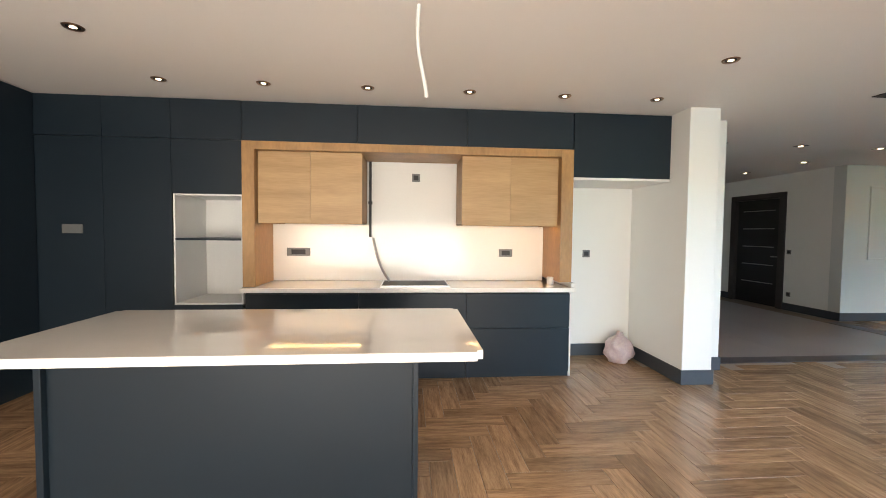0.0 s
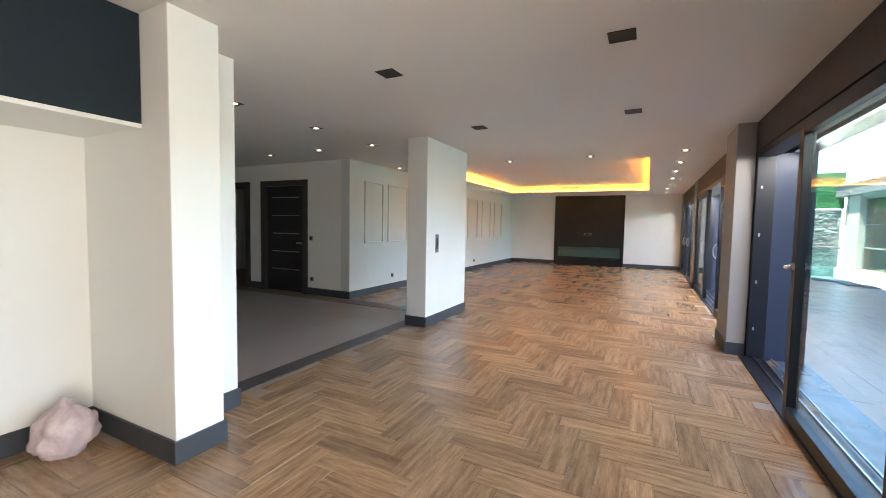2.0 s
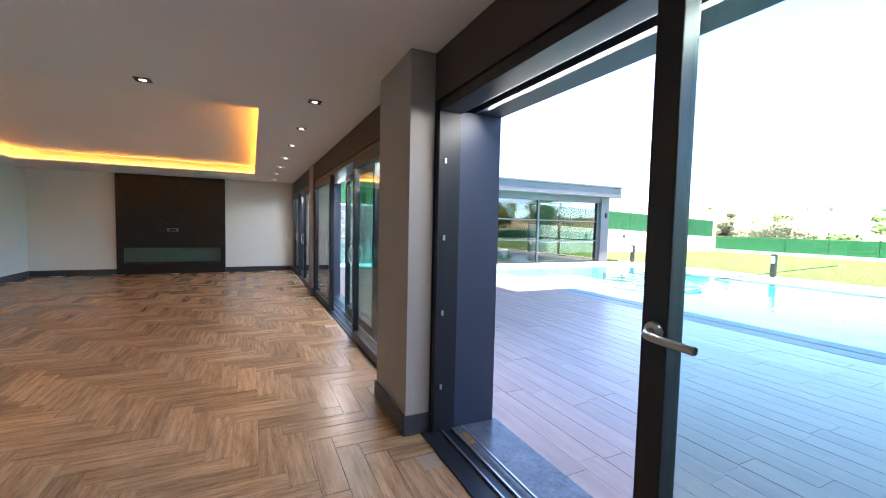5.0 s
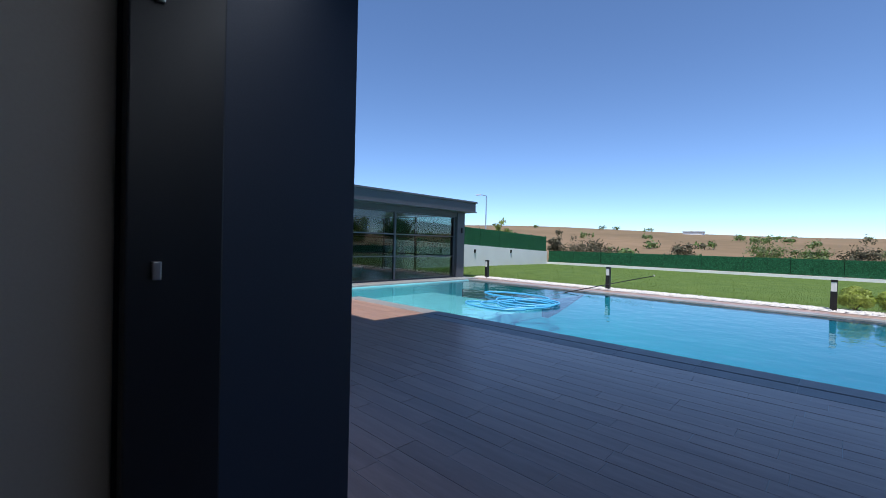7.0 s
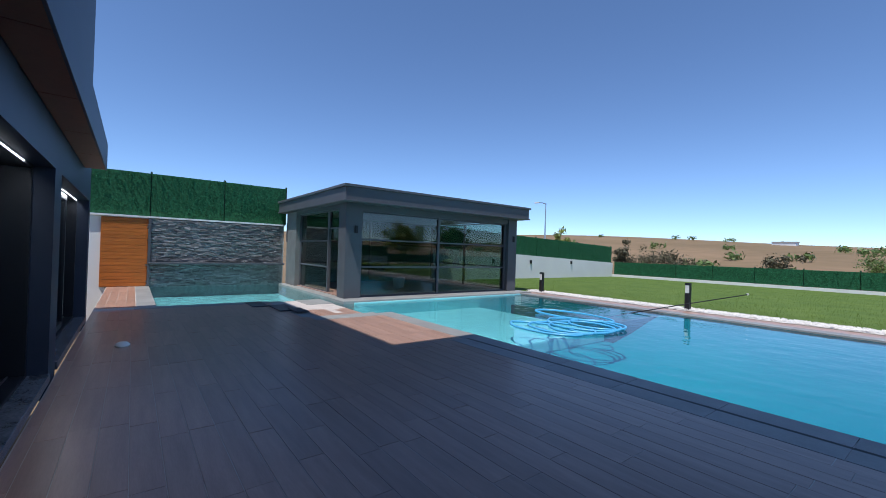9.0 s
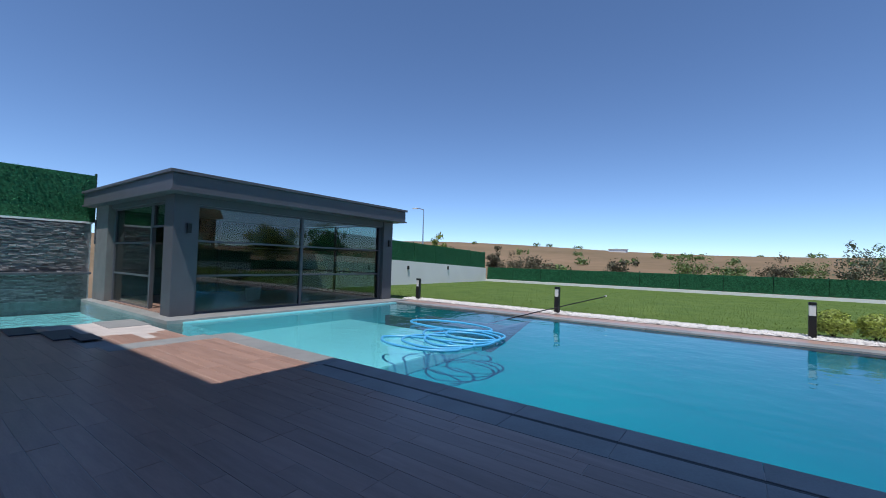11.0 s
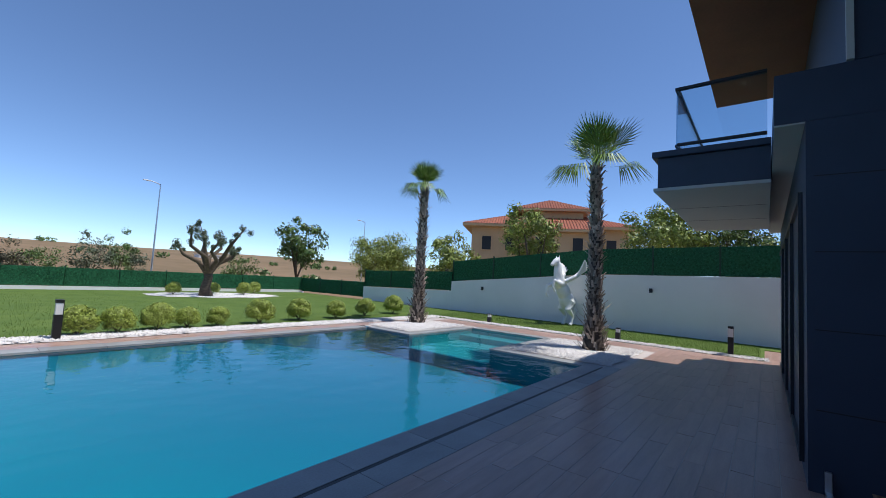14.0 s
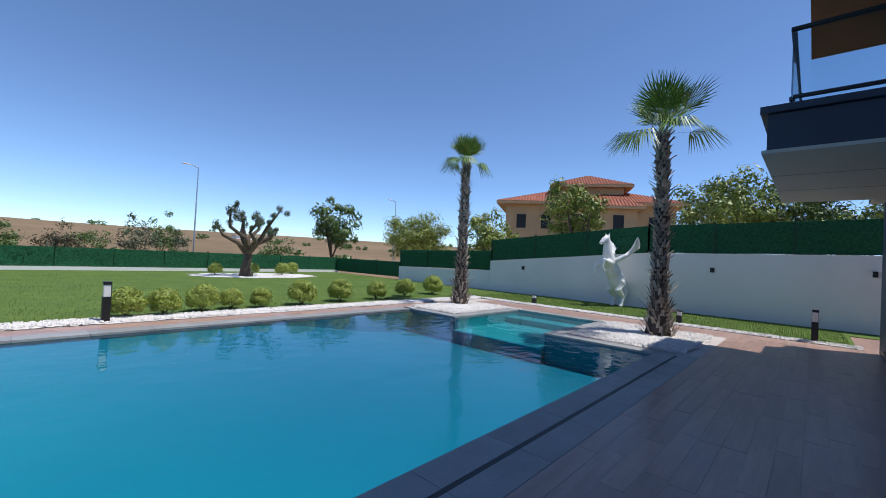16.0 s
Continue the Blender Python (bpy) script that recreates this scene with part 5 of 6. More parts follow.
def bush(seed, rad=0.5):
    r = random.Random(seed)
    vs, fs = [], []
    for k in range(56):
        a, e = r.uniform(0, 6.28), r.uniform(-0.6, 1.5)
        c = (rad * 0.62 * math.cos(a) * math.cos(e), rad * 0.62 * math.sin(a) * math.cos(e), rad * 0.82 + rad * 0.52 * math.sin(e) - 0.03)
        leaves(r, c, rad * 0.36, 150, 0.030, vs, fs)
    ob = new("boxwood_bush")
    bm = bmesh.new()
    for k in range(5):
        a = k * 1.26
        tube(bm, [(0, 0, 0), (0.1 * math.cos(a), 0.1 * math.sin(a), 0.15), (0.26 * math.cos(a), 0.26 * math.sin(a), 0.36)], [0.015, 0.012, 0.006], 6)
    part("stems", bm, M_BARK, ob)
    raw("foliage", vs, fs, M_BOX, ob)
    return tagged(ob, "round clipped light-green boxwood bush on white pebbles", "bush", "boxwood bushes")


protos = [bush(31), bush(32), bush(33)]
spots_ = [(6.1, -15.1, 0.84), (5.38, -15.07, 0.80), (4.5, -15.33, 0.88), (3.75, -15.45, 0.70), (2.95, -15.43, 0.70), (1.7, -15.45, 0.98), (0.1, -15.8, 0.95), (-1.5, -15.85, 0.86), (-3.25, -16.2, 0.92), (-5.15, -16.45, 1.05),
          (-4.0, -28.5, 1.0), (-2.6, -29.5, 0.9), (-0.2, -28.7, 0.9), (-5.4, -30.0, 1.0), (24.6, 1.0, 0.9)]
for k, (x, y, s) in enumerate(spots_):
    src = protos[k % 3]
    m = pose(x, y, G + 0.03, 0, 0, 47 * k)
    if k < 3:
        src.matrix_basis = m
        o = src
    else:
        o = copy_thing(src, m)
    o.scale = (s, s, s)


def palm(name, x, y, h, rad, seed):
    r = random.Random(seed)
    ob = empty(name, x, y, G + 0.04, "tall fan palm with a shaggy stubbed trunk in a pebble bed", "palm tree", "fan palms")
    bm = bmesh.new()
    n = 22
    lean = (r.uniform(-.08, .08), r.uniform(-.08, .08))
    rr = [0.20 + 0.22 * math.exp(-k / n * 9) - 0.05 * k / n for k in range(n + 1)]
    tube(bm, [(lean[0] * (k / n) ** 2, lean[1] * (k / n) ** 2, h * k / n - 0.05) for k in range(n + 1)], [q * 0.8 for q in rr], 14)
    part("trunk", bm, M_TRUNK, ob, smooth=True)
    vs, fs = [], []
    rows_ = int(h / 0.10)
    for k in range(rows_):
        z = h * k / rows_
        t = z / h
        rad0 = (0.20 + 0.22 * math.exp(-t * 9) - 0.05 * t) * 0.8
        for j in range(9):
            a = j * 6.283 / 9 + k * 0.37 + r.uniform(-.2, .2)
            c, s = math.cos(a), math.sin(a)
            L_, w = r.uniform(0.10, 0.2), r.uniform(0.035, 0.06)
            ox = lean[0] * t * t; oy = lean[1] * t * t
            shag = 2.2 if t < 0.2 and r.random() < 0.5 else 1.0
            L_, w = L_ * shag ** 0.6, w * (0.8 if shag > 1 else 1.0)
            out = (r.uniform(0.02, 0.12) if r.random() < 0.8 else 0.2) * shag ** 0.5
            i = len(vs)
            p0 = (ox + c * rad0 * 0.96, oy + s * rad0 * 0.96)
            vs += [(p0[0] - s * w, p0[1] + c * w, z), (p0[0] + s * w, p0[1] - c * w, z), (p0[0] + c * out + s * w * .6, p0[1] + s * out - c * w * .6, z + L_), (p0[0] + c * out - s * w * .6, p0[1] + s * out + c * w * .6, z + L_), (p0[0] + c * 0.05, p0[1] + s * 0.05, z + 0.02)]
            fs += [(i, i + 1, i + 2, i + 3), (i, i + 4, i + 3), (i + 1, i + 4, i + 2)]
    raw("bark_sheath", vs, fs, M_STUB, ob, "dry brown leaf stubs")
    nf = 17
    for k in range(nf):
        a = k * 2.399 + r.uniform(-.2, .2)
        q = k / nf
        el = 1.5 - 1.0 * q + r.uniform(-.12, .12) if k < nf - 4 else 0.15 - 0.3 * r.random()
        base = Vector((lean[0], lean[1], h - 0.1))
        d = Vector((math.cos(a) * math.cos(el), math.sin(a) * math.cos(el), math.sin(el)))
        side_ = Vector((-math.sin(a), math.cos(a), 0))
        nrm = d.cross(side_)
        st = rad * r.uniform(0.25, 0.55)
        hub = base + d * st
        vs, fs = [], []
        i = 0
        vs += [tuple(base - side_ * 0.014), tuple(base + side_ * 0.014), tuple(hub + side_ * 0.01), tuple(hub - side_ * 0.01)]
        fs.append((0, 1, 2, 3))
        m = 27
        for j in range(m):
            th = (j / (m - 1) - 0.5) * 2.2
            v = (d * math.cos(th) + side_ * math.sin(th)).normalized()
            L_ = rad * (0.78 - 0.10 * abs(th)) * r.uniform(0.88, 1.05)
            wv = v.cross(nrm).normalized() * 0.021
            droop = Vector((0, 0, -1)) * L_ * (0.05 + 0.30 * max(0, 0.75 - el) * 0.6)
            mid = hub + v * L_ * 0.55 + droop * 0.15 + nrm * (0.04 * (1 if j % 2 else -1))
            tip = hub + v * L_ + droop * (1.0 if k < nf - 4 else 3.0) + nrm * r.uniform(-.04, .04)
            i = len(vs)
            vs += [tuple(hub), tuple(mid - wv), tuple(tip), tuple(mid + wv)]
            fs.append((i, i + 1, i + 2, i + 3))
        raw("frond", vs, fs, M_FROND, ob)
    return ob


palm("palm_tree", -3.50, -13.45, 5.35, 0.98, 41)
palm("palm_tree", -3.35, -6.72, 5.25, 1.32, 42)


def tree(name, x, y, z0, trunk_h, limbs, clumps, leafmat, lab, seed, cat="tree", tr=0.14, leaf=0.09, per=90, barkm=None, grow=(1.6, 1.4), crad=0.7):
    """A tapered trunk, limbs and a crown of many leaf clumps."""
    r = random.Random(seed)
    ob = empty(name, x, y, z0, lab, cat)
    bm = bmesh.new()
    tube(bm, [(0, 0, -0.1), (r.uniform(-.05, .05), r.uniform(-.05, .05), trunk_h * 0.5), (0, 0, trunk_h)], [tr * 1.5, tr, tr * 0.8], 10)
    tips = []
    for k in range(limbs):
        a = k * 6.283 / limbs + r.uniform(-.35, .35)
        e = Vector((math.cos(a) * grow[0] * r.uniform(.55, 1.05), math.sin(a) * grow[0] * r.uniform(.55, 1.05), trunk_h + grow[1] * r.uniform(.5, 1.25)))
        m = e * 0.5 + Vector((r.uniform(-.2, .2), r.uniform(-.2, .2), trunk_h * 0.5 - 0.05))
        tube(bm, [(0, 0, trunk_h * 0.92), tuple(m), tuple(e)], [tr * 0.62, tr * 0.4, tr * 0.12], 7)
        tips += [e, m.lerp(e, 0.55)]
    tips.append(Vector((0, 0, trunk_h + grow[1] * 1.3)))
    part("trunk", bm, barkm or M_BARK, ob, smooth=True)
    vs, fs = [], []
    for k in range(clumps):
        c = tips[k % len(tips)] + Vector((r.gauss(0, 1), r.gauss(0, 1), r.gauss(0, 0.8))) * crad * 0.6
        leaves(r, c, crad * r.uniform(0.45, 0.9), per, leaf, vs, fs, 0.75, 0.2)
    raw("crown", vs, fs, leafmat, ob)
    return ob


# old olive tree with cloud-pruned branches
r_ = random.Random(51)
ol = empty("olive_tree", -1.54, -27.8, G + 0.03, "old gnarled olive tree with cloud-pruned grey-green foliage", "olive tree")
bm = bmesh.new()
tube(bm, [(0, 0, -0.1), (0.08, 0.02, 0.5), (-0.05, 0, 1.0), (0.0, 0, 1.35)], [0.40, 0.25, 0.22, 0.24], 12)
vs, fs = [], []
for k in range(9):
    a = k * 0.698 + r_.uniform(-.2, .2)
    R, H = r_.uniform(1.2, 2.2), r_.uniform(2.6, 4.3)
    if k == 8:
        R = 0.4
    e = Vector((R * math.cos(a), R * math.sin(a), H))
    m1 = Vector((R * 0.35 * math.cos(a + .3), R * 0.35 * math.sin(a + .3), 1.35 + (H - 1.35) * 0.35))
    m2 = Vector((R * 0.75 * math.cos(a - .2), R * 0.75 * math.sin(a - .2), 1.35 + (H - 1.35) * 0.6))
    tube(bm, [(0, 0, 1.2), tuple(m1), tuple(m2), tuple(e)], [0.17, 0.12, 0.09, 0.04], 8)
    for q in (e, m2 + Vector((0, 0, .25)), m2.lerp(e, 0.5) + Vector((r_.uniform(-.3, .3), r_.uniform(-.3, .3), 0.1)), e + Vector((r_.uniform(-.3, .3), r_.uniform(-.3, .3), -.2))):
        leaves(r_, q + Vector((r_.uniform(-.1, .1), r_.uniform(-.1, .1), 0)), r_.uniform(0.16, 0.28), 130, 0.055, vs, fs, 1.0, 0.1)
part("trunk", bm, M_BARK, ol, smooth=True)
raw("crown", vs, fs, M_OLIVE, ol)
bm = bmesh.new()
nn = 30
ring = [bm.verts.new((-2.4 + (3.6 + 0.3 * math.sin(3 * k)) * math.cos(k * 6.283 / nn), -28.4 + (2.2 + 0.2 * math.cos(2 * k)) * math.sin(k * 6.283 / nn), G + 0.035)) for k in range(nn)]
bm.faces.new(ring)
struct(part("gravel_bed", bm, M_PEBBLE), "bed of white pebbles round the olive tree", "gravel")

tree("tree", -11.7, -35.2, -1.2, 2.2, 6, 46, M_LEAF, "slim garden tree with large dark leaves", 61, per=70, leaf=0.16, grow=(1.5, 3.4), crad=0.9)
tree("tree", -19.5, -32.5, -1.2, 2.0, 9, 120, M_YELLEAF, "dense rounded light-green tree behind the hedge", 62, per=120, leaf=0.11, grow=(2.4, 3.0), crad=1.25)
tree("tree", -12.6, -18.9, -1.0, 2.0, 6, 40, M_YELLEAF, "yellowing garden tree behind the hedge", 63, per=90, leaf=0.11, grow=(1.3, 2.3), crad=0.75)
tree("tree", -13.2, -13.6, -1.0, 2.6, 7, 50, M_YELLEAF, "yellowish young plane tree behind the hedge", 64, per=110, leaf=0.10, grow=(1.2, 3.0), crad=0.8)
for k, (x, y, h, s) in enumerate(((-15.5, -6.6, 3.4, 1.0), (-17.5, -4.0, 2.9, 1.0), (-15.0, -0.6, 2.0, 0.9), (-19.0, -8.2, 2.2, 1.0), (-14.5, 2.5, 2.0, 1.0))):
    tree("tree", x, y, -0.6, h, 8, 60, M_LEAF if k % 2 else M_YELLEAF, "leafy fruit tree behind the white garden wall", 70 + k, per=120, leaf=0.10, grow=(2.0, 2.4), crad=0.95)
for k, (x, y, h, w, m) in enumerate(((26.5, -36.5, 3.6, 0.7, M_DRYLEAF), (23.0, -38.0, 2.2, 1.6, M_DRYLEAF), (17.0, -44, 2.4, 1.2, M_DRYLEAF), (8.0, -52, 2.6, 1.4, M_LEAF), (4.8, -47, 2.4, 1.2, M_DRYLEAF), (-1.0, -52, 3.6, 1.8, M_OLIVE), (-3.0, -53, 3.8, 1.4, M_LEAF), (-5.0, -56, 3.5, 1.4, M_OLIVE), (29.5, -31.0, 3.6, 0.9, M_YELLEAF), (12.5, -60, 3, 2.0, M_LEAF), (31, -50, 2.5, 2.0, M_DRYLEAF), (-14, -50, 2.8, 2.0, M_LEAF), (0.5, -70, 3.4, 2.2, M_LEAF))):
    tree("shrub", x, y, terrain(x, y) - 0.1, h * 0.25 + 0.6, 6, 26, m, "dusty shrub beyond the back fence", 90 + k, "shrub", tr=0.07, per=60, leaf=0.12, grow=(w * 0.7, h * 0.62), crad=w * 0.45 + 0.2)
# far tree lines on the fields
rf = random.Random(77)
vs, fs = [], []
for k in range(80):
    a, d = rf.uniform(-2.75, -0.35), rf.choice((150, 190, 260, 420, 560)) * rf.uniform(0.95, 1.05)
    x, y = 8 + d * math.cos(a), -10 + d * math.sin(a)
    s = rf.uniform(1.2, 3.2)
    for q in range(3):
        leaves(rf, (x + rf.uniform(-3, 3), y + rf.uniform(-3, 3), terrain(x, y) + s * 0.7), s, 26, 0.9, vs, fs, 0.7, 0.1)
tagged(raw("far_trees", vs, fs, M_LEAF), "scattered far trees and bushes on the fields", "far trees", kind="stuff")
for k, (a, d) in enumerate(((-1.95, 330), (-1.35, 380))):
    x, y = 8 + d * math.cos(a), -10 + d * math.sin(a)
    t0 = terrain(x, y)
    o = tagged(block("far_shed", x - 7, x + 7, y - 4, y + 4, t0 - 2, t0 + 2.0, M_GARDENWALL), "low pale farm building far out on the fields", "building", "far farm buildings")
    block("roof", x - 7.5, x + 7.5, y - 4.5, y + 4.5, t0 + 2.0, t0 + 2.5, M_SOFFIT, o)

# street lamps
for x, y, h in ((-8.0, -60.0, 11.0), (-40.0, -60.0, 11.0), (40.0, -42.0, 8.0)):
    z0 = terrain(x, y)
    ob = empty("street_lamp", x, y, z0, "tall grey steel street lamp with an arm", "street lamp", "street lamps")
    bm = bmesh.new(); tube(bm, [(0, 0, 0), (0, 0, h * 0.5 - z0), (0, 0, h - z0)], [0.11, 0.09, 0.06], 8)
    part("pole", bm, M_CHROME, ob)
    bm = bmesh.new(); tube(bm, [(0, 0, h - z0 - 0.05), (0.6, 0, h - z0 + 0.12), (1.1, 0, h - z0 + 0.2)], [0.05, 0.045, 0.04], 8)
    part("arm", bm, M_CHROME, ob)
    block("head", 1.0, 1.75, -0.14, 0.14, h - z0 + 0.13, h - z0 + 0.25, M_PLASTIC, ob, "", 0.03)

# ================= neighbour's house =================
nb = empty("neighbour_house", -38.0, -24.0, 0.0, "beige rendered villa with terracotta hip roofs", "house")
nb.rotation_euler = (0, 0, radians(28))


def hip(name, x0, x1, y0, y1, z, h, parent):
    """A hipped roof with rows of tiles."""
    w = (y1 - y0) / 2
    bm = bmesh.new()
    c = [bm.verts.new(p) for p in ((x0, y0, z), (x1, y0, z), (x1, y1, z), (x0, y1, z))]
    if x1 - x0 > y1 - y0:
        t = [bm.verts.new(p) for p in ((x0 + w, (y0 + y1) / 2, z + h), (x1 - w, (y0 + y1) / 2, z + h))]
    else:
        w = (x1 - x0) / 2
        t = [bm.verts.new(p) for p in (((x0 + x1) / 2, y0 + w, z + h), ((x0 + x1) / 2, y1 - w, z + h))]
        c = [c[1], c[2], c[3], c[0]]
    fcs = [(c[0], c[1], t[1], t[0]), (c[2], c[3], t[0], t[1]), (c[1], c[2], t[1]), (c[3], c[0], t[0]), (c[3], c[2], c[1], c[0])]
    for f in fcs:
        bm.faces.new(f)
    rf_ = part(name, bm, M_TILE, parent)
    block("eave", x0 + 0.02, x1 - 0.02, y0 + 0.02, y1 - 0.02, z - 0.28, z - 0.01, M_BEIGE, rf_)
    me = rf_.data
    vs, fs = [], []
    for p in list(me.polygons)[:4]:
        pts = [me.vertices[i].co.copy() for i in p.vertices]
        lo = sorted(pts, key=lambda q: q.z)[:2]
        hi = [q for q in pts if q.z > z + 0.1]
        a, b = lo
        ta = min(hi, key=lambda q: (q - a).length); tb = min(hi, key=lambda q: (q - b).length)
        n = int((b - a).length / 0.30)
        nv = p.normal
        for k in range(1, n):
            s = a.lerp(b, k / n)
            up_ = ((ta + tb) / 2 - (a + b) / 2); up_ -= (b - a).normalized() * up_.dot((b - a).normalized())
            fr_ = min(1.0, (s - a).length / max(1e-6, (ta - a).dot((b - a).normalized()) or 1e-6), (b - s).length / max(1e-6, (b - tb).dot((b - a).normalized()) or 1e-6))
            e = s + up_ * max(0.02, fr_)
            sd = (b - a).normalized() * 0.07
            i = len(vs)
            vs += [tuple(q) for q in (s - sd, s + sd, e + sd, e - sd, s + nv * 0.07, e + nv * 0.07)]
            fs += [(i, i + 4, i + 5, i + 3), (i + 4, i + 1, i + 2, i + 5)]
    tl = raw("tile_ribs", vs, fs, M_TILE, rf_)
    return rf_


def villa_window(x, y, z, w, h, along):
    ob = new("window"); ob.parent = nb; ob.location = (x, y, z)
    if along == "x":
        block("frame", -w / 2 - .1, w / 2 + .1, -0.08, 0.06, -0.1, h + .1, M_BEIGE, ob)
        block("pane", -w / 2, w / 2, -0.10, -0.081, 0, h, M_BLACK, ob)
    else:
        block("frame", -0.06, 0.08, -w / 2 - .1, w / 2 + .1, -0.1, h + .1, M_BEIGE, ob)
        block("pane", 0.081, 0.10, -w / 2, w / 2, 0, h, M_BLACK, ob)


block("wall", -8, 5, -8.5, 8.5, -2.5, 8.0, M_BEIGE, nb)
block("wall", 5, 7.0, -2.5, 4.5, -2.5, 7.4, M_BEIGE, nb)
block("tower", -5, 2, -3.0, 4.0, 8.0, 10.4, M_BEIGE, nb)
hip("roof", -9, 6, -9.5, 9.5, 8.05, 2.6, nb)
hip("roof", 3.0, 7.8, -3.2, 5.2, 7.45, 1.1, nb)
hip("roof", -5.9, 2.9, -3.9, 4.9, 10.45, 1.8, nb)
for y in (-6.8, -4.2, 6.5):
    villa_window(5, y, 5.2, 1.0, 1.5, "y")
for y in (-1.0, 2.8):
    villa_window(7.0, y, 5.2, 1.0, 1.4, "y")
for x in (-5, -1, 3):
    villa_window(x, -8.5, 5.2, 1.0, 1.5, "x")

# ================= winged horse statue =================
bm = bmesh.new()


def ball(c, rx, ry, rz, rot=0.0):
    m = Matrix.Translation(c) @ Matrix.Rotation(rot, 4, "Y") @ Matrix.Diagonal((rx, ry, rz, 1))
    bmesh.ops.create_icosphere(bm, subdivisions=3, radius=1, matrix=m)


# local x is the way the horse faces; it rears
ball((-0.30, 0, 1.05), 0.36, 0.30, 0.42, 0.5)
ball((-0.08, 0, 1.42), 0.32, 0.27, 0.46, 0.55)
ball((0.14, 0, 1.78), 0.28, 0.25, 0.36, 0.5)
tube(bm, [(0.15, 0, 1.85), (0.26, 0, 2.2), (0.28, 0, 2.5), (0.34, 0, 2.72)], [0.25, 0.19, 0.15, 0.12], 12)
tube(bm, [(0.28, 0, 2.76), (0.46, 0, 2.66), (0.66, 0, 2.50)], [0.13, 0.12, 0.07], 10)
for s in (-1, 1):
    tube(bm, [(0.30, 0.07 * s, 2.80), (0.31, 0.09 * s, 2.95)], [0.045, 0.012], 6)
    tube(bm, [(-0.36, 0.16 * s, 1.0), (-0.18, 0.20 * s, 0.68), (-0.48, 0.20 * s, 0.40), (-0.40, 0.21 * s, 0.10), (-0.34, 0.21 * s, 0.0)], [0.22, 0.14, 0.075, 0.06, 0.085], 9)
    lift = 0.12 * s
    tube(bm, [(0.24, 0.15 * s, 1.72), (0.66, 0.19 * s, 1.74 + lift), (0.72, 0.20 * s, 1.44 + lift), (0.60, 0.20 * s, 1.30 + lift)], [0.15, 0.085, 0.06, 0.075], 9)
    for k in range(7):
        a = 0.6 + k * 0.14
        tube(bm, [(0.0, 0.2 * s, 1.85), (-0.25 - 0.05 * k, 0.42 * s, 2.05 + 0.02 * k), (-0.25 - 0.75 * math.cos(a) - 0.05, (0.55 + 0.05 * k) * s, 1.95 + 0.85 * math.sin(a))], [0.10, 0.09, 0.03], 6)
tube(bm, [(-0.55, 0, 1.05), (-0.80, 0, 0.95), (-0.88, 0, 0.6), (-0.78, 0, 0.25)], [0.07, 0.10, 0.09, 0.03], 8)
for k in range(6):
    ball((0.10 + 0.03 * k, 0, 2.0 + 0.14 * k), 0.09, 0.05, 0.12)
hs = part("horse_statue", bm, M_STATUE, smooth=True)
tagged(hs, "white rearing winged horse statue on the lawn", "statue")
rm = hs.modifiers.new("fuse", "REMESH")
rm.mode, rm.voxel_size, rm.use_smooth_shade = "VOXEL", 0.03, True
hs.matrix_basis = pose(-9.3, -10.1, G + 0.02, 0, 0, -22)
hs.scale = (1.04, 1.04, 1.04)

# ================= laid pieces: terrace tiles and floor planks =================
def laid(name, L, W, T, m, ch=0.002):
    bm = bmesh.new()
    vs = box(bm, 0, L, 0, W, -T, 0)
    for v in vs:
        if v.co.z == 0:
            v.co.x += ch if v.co.x < L / 2 else -ch
            v.co.y += ch if v.co.y < W / 2 else -ch
    bmesh.ops.recalc_face_normals(bm, faces=bm.faces)
    me = bpy.data.meshes.new(name)
    bm.to_mesh(me); bm.free(); me.materials.append(m)
    return me


def joined(name, items, m, parent, T, ch=0.002):
    """The tiles farther off, in one mesh: x0, x1, y0, y1, z."""
    vs, fs = [], []
    for x0, x1, y0, y1, z in items:
        i = len(vs)
        vs += [(x0, y0, z - T), (x1, y0, z - T), (x1, y1, z - T), (x0, y1, z - T), (x0 + ch, y0 + ch, z), (x1 - ch, y0 + ch, z), (x1 - ch, y1 - ch, z), (x0 + ch, y1 - ch, z)]
        fs += [(i + 4, i + 5, i + 6, i + 7), (i, i + 1, i + 5, i + 4), (i + 1, i + 2, i + 6, i + 5), (i + 2, i + 3, i + 7, i + 6), (i + 3, i, i + 4, i + 7)]
    o = raw(name, vs, fs, m, parent)
    o["kind"] = "stuff"
    return o


rt = random.Random(15)
near, far = [], []
W, L = 0.20, 1.2


def rows(x0, x1, y0, y1):
    y = y0
    k = 0
    while y < y1 - 0.02:
        x = x0 - rt.uniform(0, L)
        while x < x1:
            a, b = max(x, x0) + 0.002, min(x + L, x1) - 0.002
            if b - a > 0.05:
                it = (a, b, y + 0.002, min(y + W, y1) - 0.002, G + rt.uniform(-0.0012, 0.0012))
                (near if (7.2 < a < 13 and y > -5.4 and b - a > 1.18 and it[3] - it[2] > 0.19) else far).append(it)
            x += L
        y += W


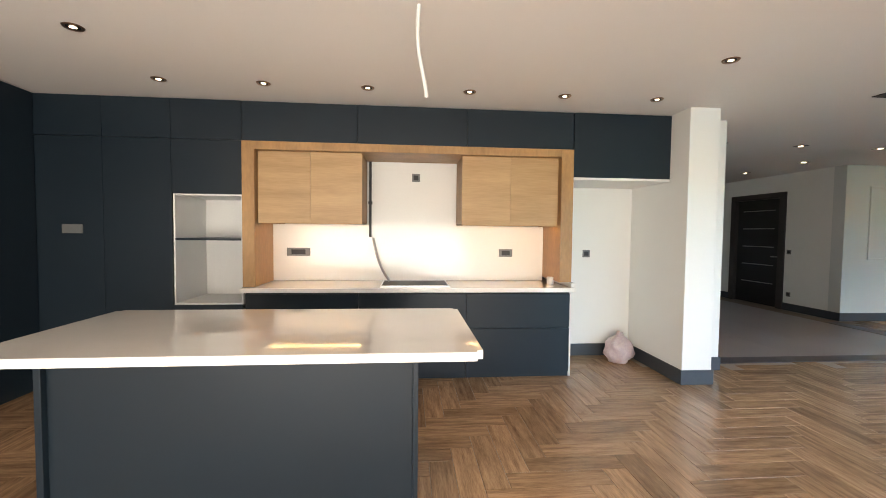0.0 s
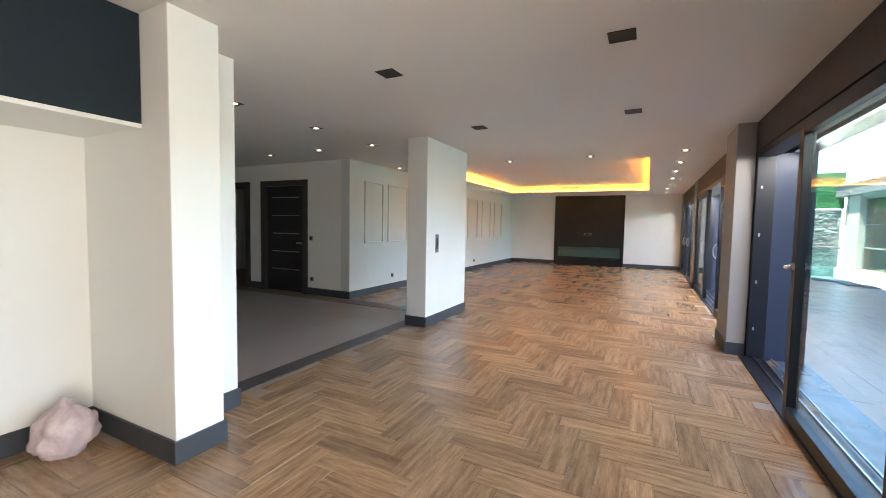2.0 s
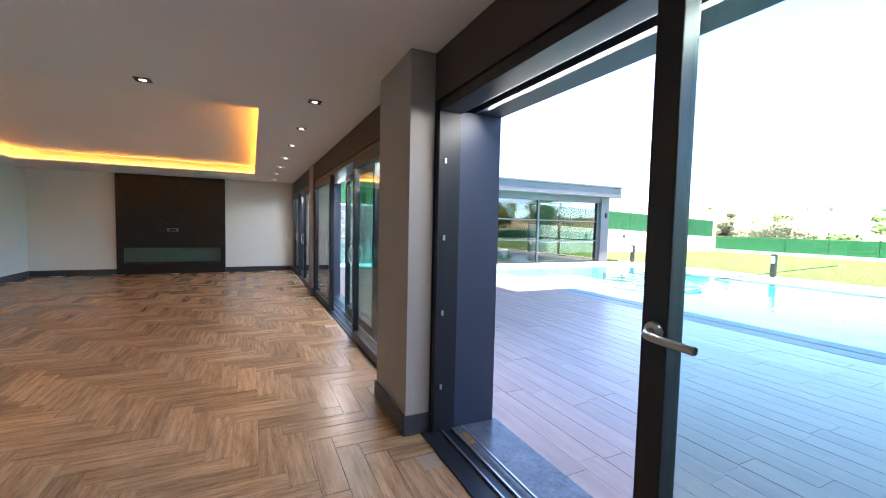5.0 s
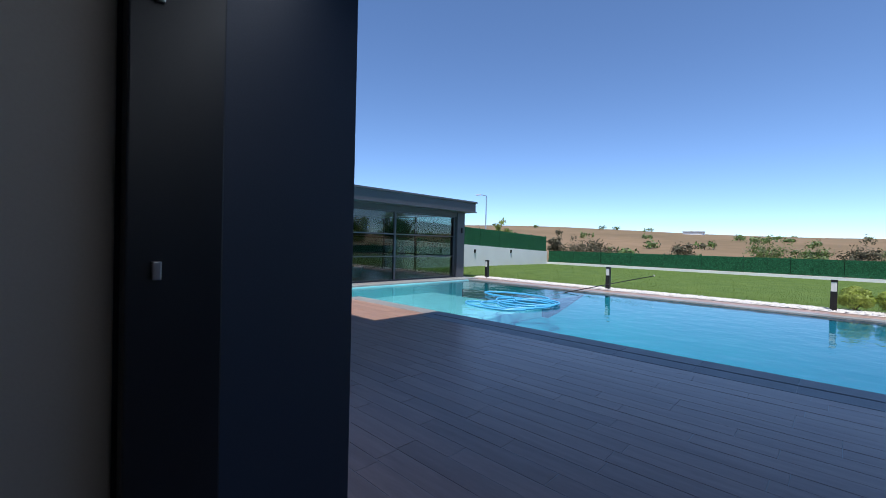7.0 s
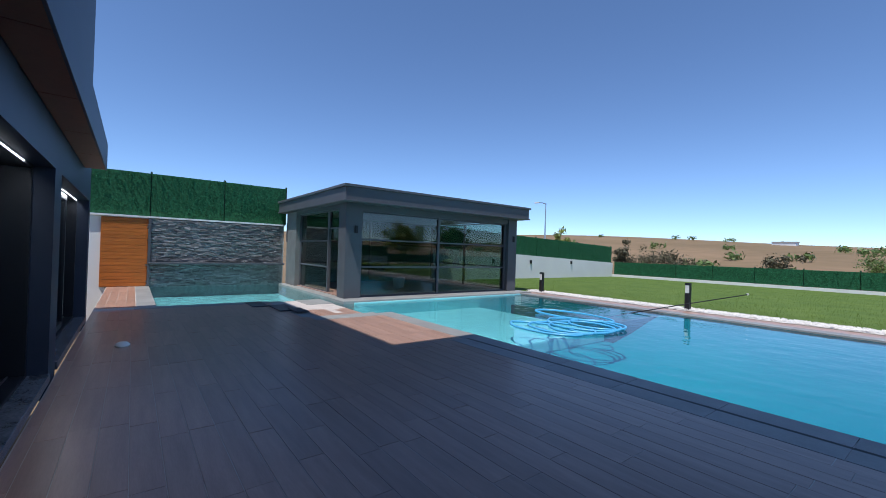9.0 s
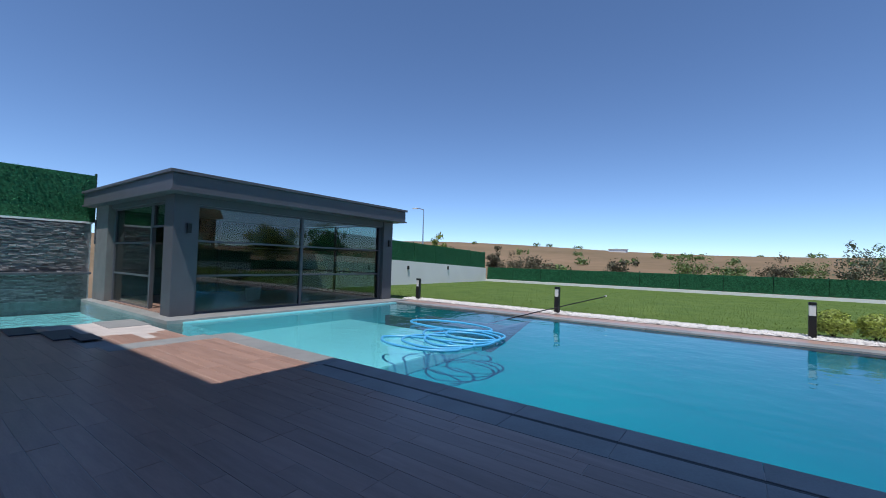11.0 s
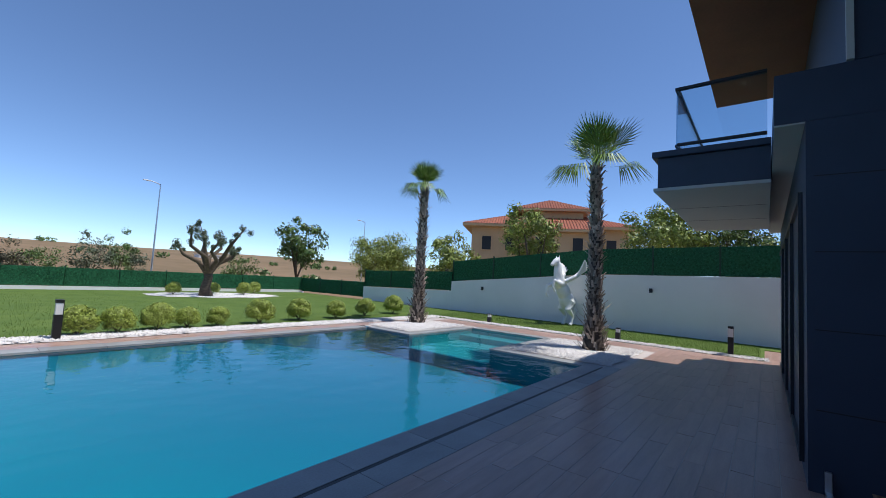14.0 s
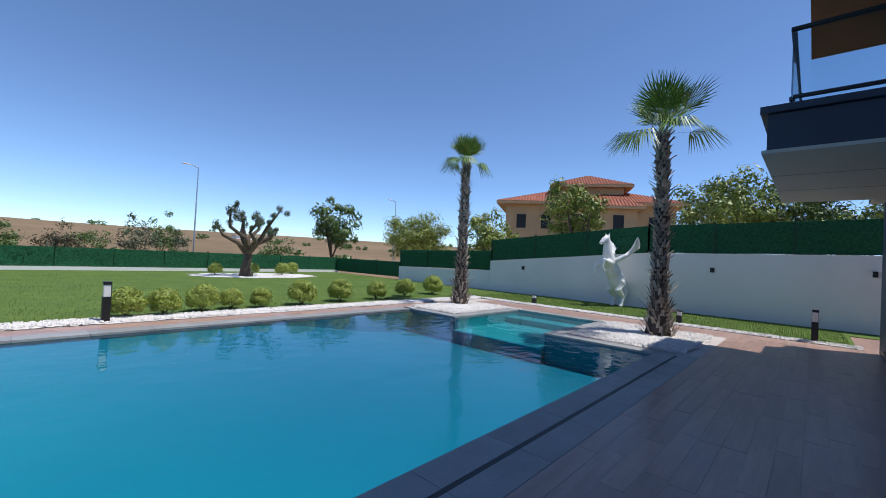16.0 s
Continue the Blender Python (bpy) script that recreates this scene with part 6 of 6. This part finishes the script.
rows(-9.0, 19.2, -5.455, -0.16); rows(12.9, 15.94, -5.74, -5.456); rows(-1.0, 19.0, -14.44, -13.89); rows(-6.1, -4.87, -13.88, -5.46); rows(-4.86, -1.0, -14.44, -13.89); rows(19.63, 25.5, -0.94, -0.16); rows(16.0, 19.2, -5.45 + 1.5, -3.9)
me = laid("deck_tile", L - 0.004, W - 0.004, 0.003, M_DECK, 0.001)
for it in near[:300]:
    o = new("deck_tile", me); o.parent = pav; o.location = (it[0], it[2], it[4])
joined("deck_tiles", [t for t in far + near[300:] if not (16.4 < t[0] and t[3] < -4.0 and t[2] > -6 and t[0] < 19)], M_DECKS, pav, 0.003, 0.001)

W, L = 0.15, 0.60
near, far = [], []


def inside(x, y):
    if x < -2.65 or x > 17.95:
        return False
    if x < 3.25:
        return -2.3 < y < 4.75
    if x < 6.7:
        return 0.42 < y < 4.40
    if x < 7.8:
        return 0.67 < y < 4.14 if x > 7.45 else 0.42 < y < 4.14
    return 0.42 < y < NY - 0.02


for u in range(-160, 220):
    for v in range(-40, 40):
        ox, oy = u * W + v * L, u * W - v * L
        for hor in (True, False):
            x0, y0 = (ox, oy) if hor else (ox, oy + W)
            dx, dy = (L, W) if hor else (W, L)
            if not inside(x0 + dx / 2, y0 + dy / 2):
                continue
            it = (x0 + 0.0015, x0 + dx - 0.0015, y0 + 0.0015, y0 + dy - 0.0015, rt.uniform(-0.001, 0.001), hor)
            (near if (2.6 < x0 < 7.0 and 0.9 < y0 < 4.0) else far).append(it)
mh = laid("floor_plank", L - 0.003, W - 0.003, 0.003, M_PLANK, 0.0015)
for it in near[:300]:
    o = new("floor_plank", mh); o.parent = FLOOR
    if it[5]:
        o.location = (it[0], it[2], it[4])
    else:
        o.location, o.rotation_euler = (it[1], it[2], it[4]), (0, 0, radians(90))
joined("floor_planks_lengthwise", [t[:5] for t in far + near[300:] if t[5]], M_PLANKX, FLOOR, 0.003, 0.0015)
joined("floor_planks_crosswise", [t[:5] for t in far + near[300:] if not t[5]], M_PLANKY, FLOOR, 0.003, 0.0015)
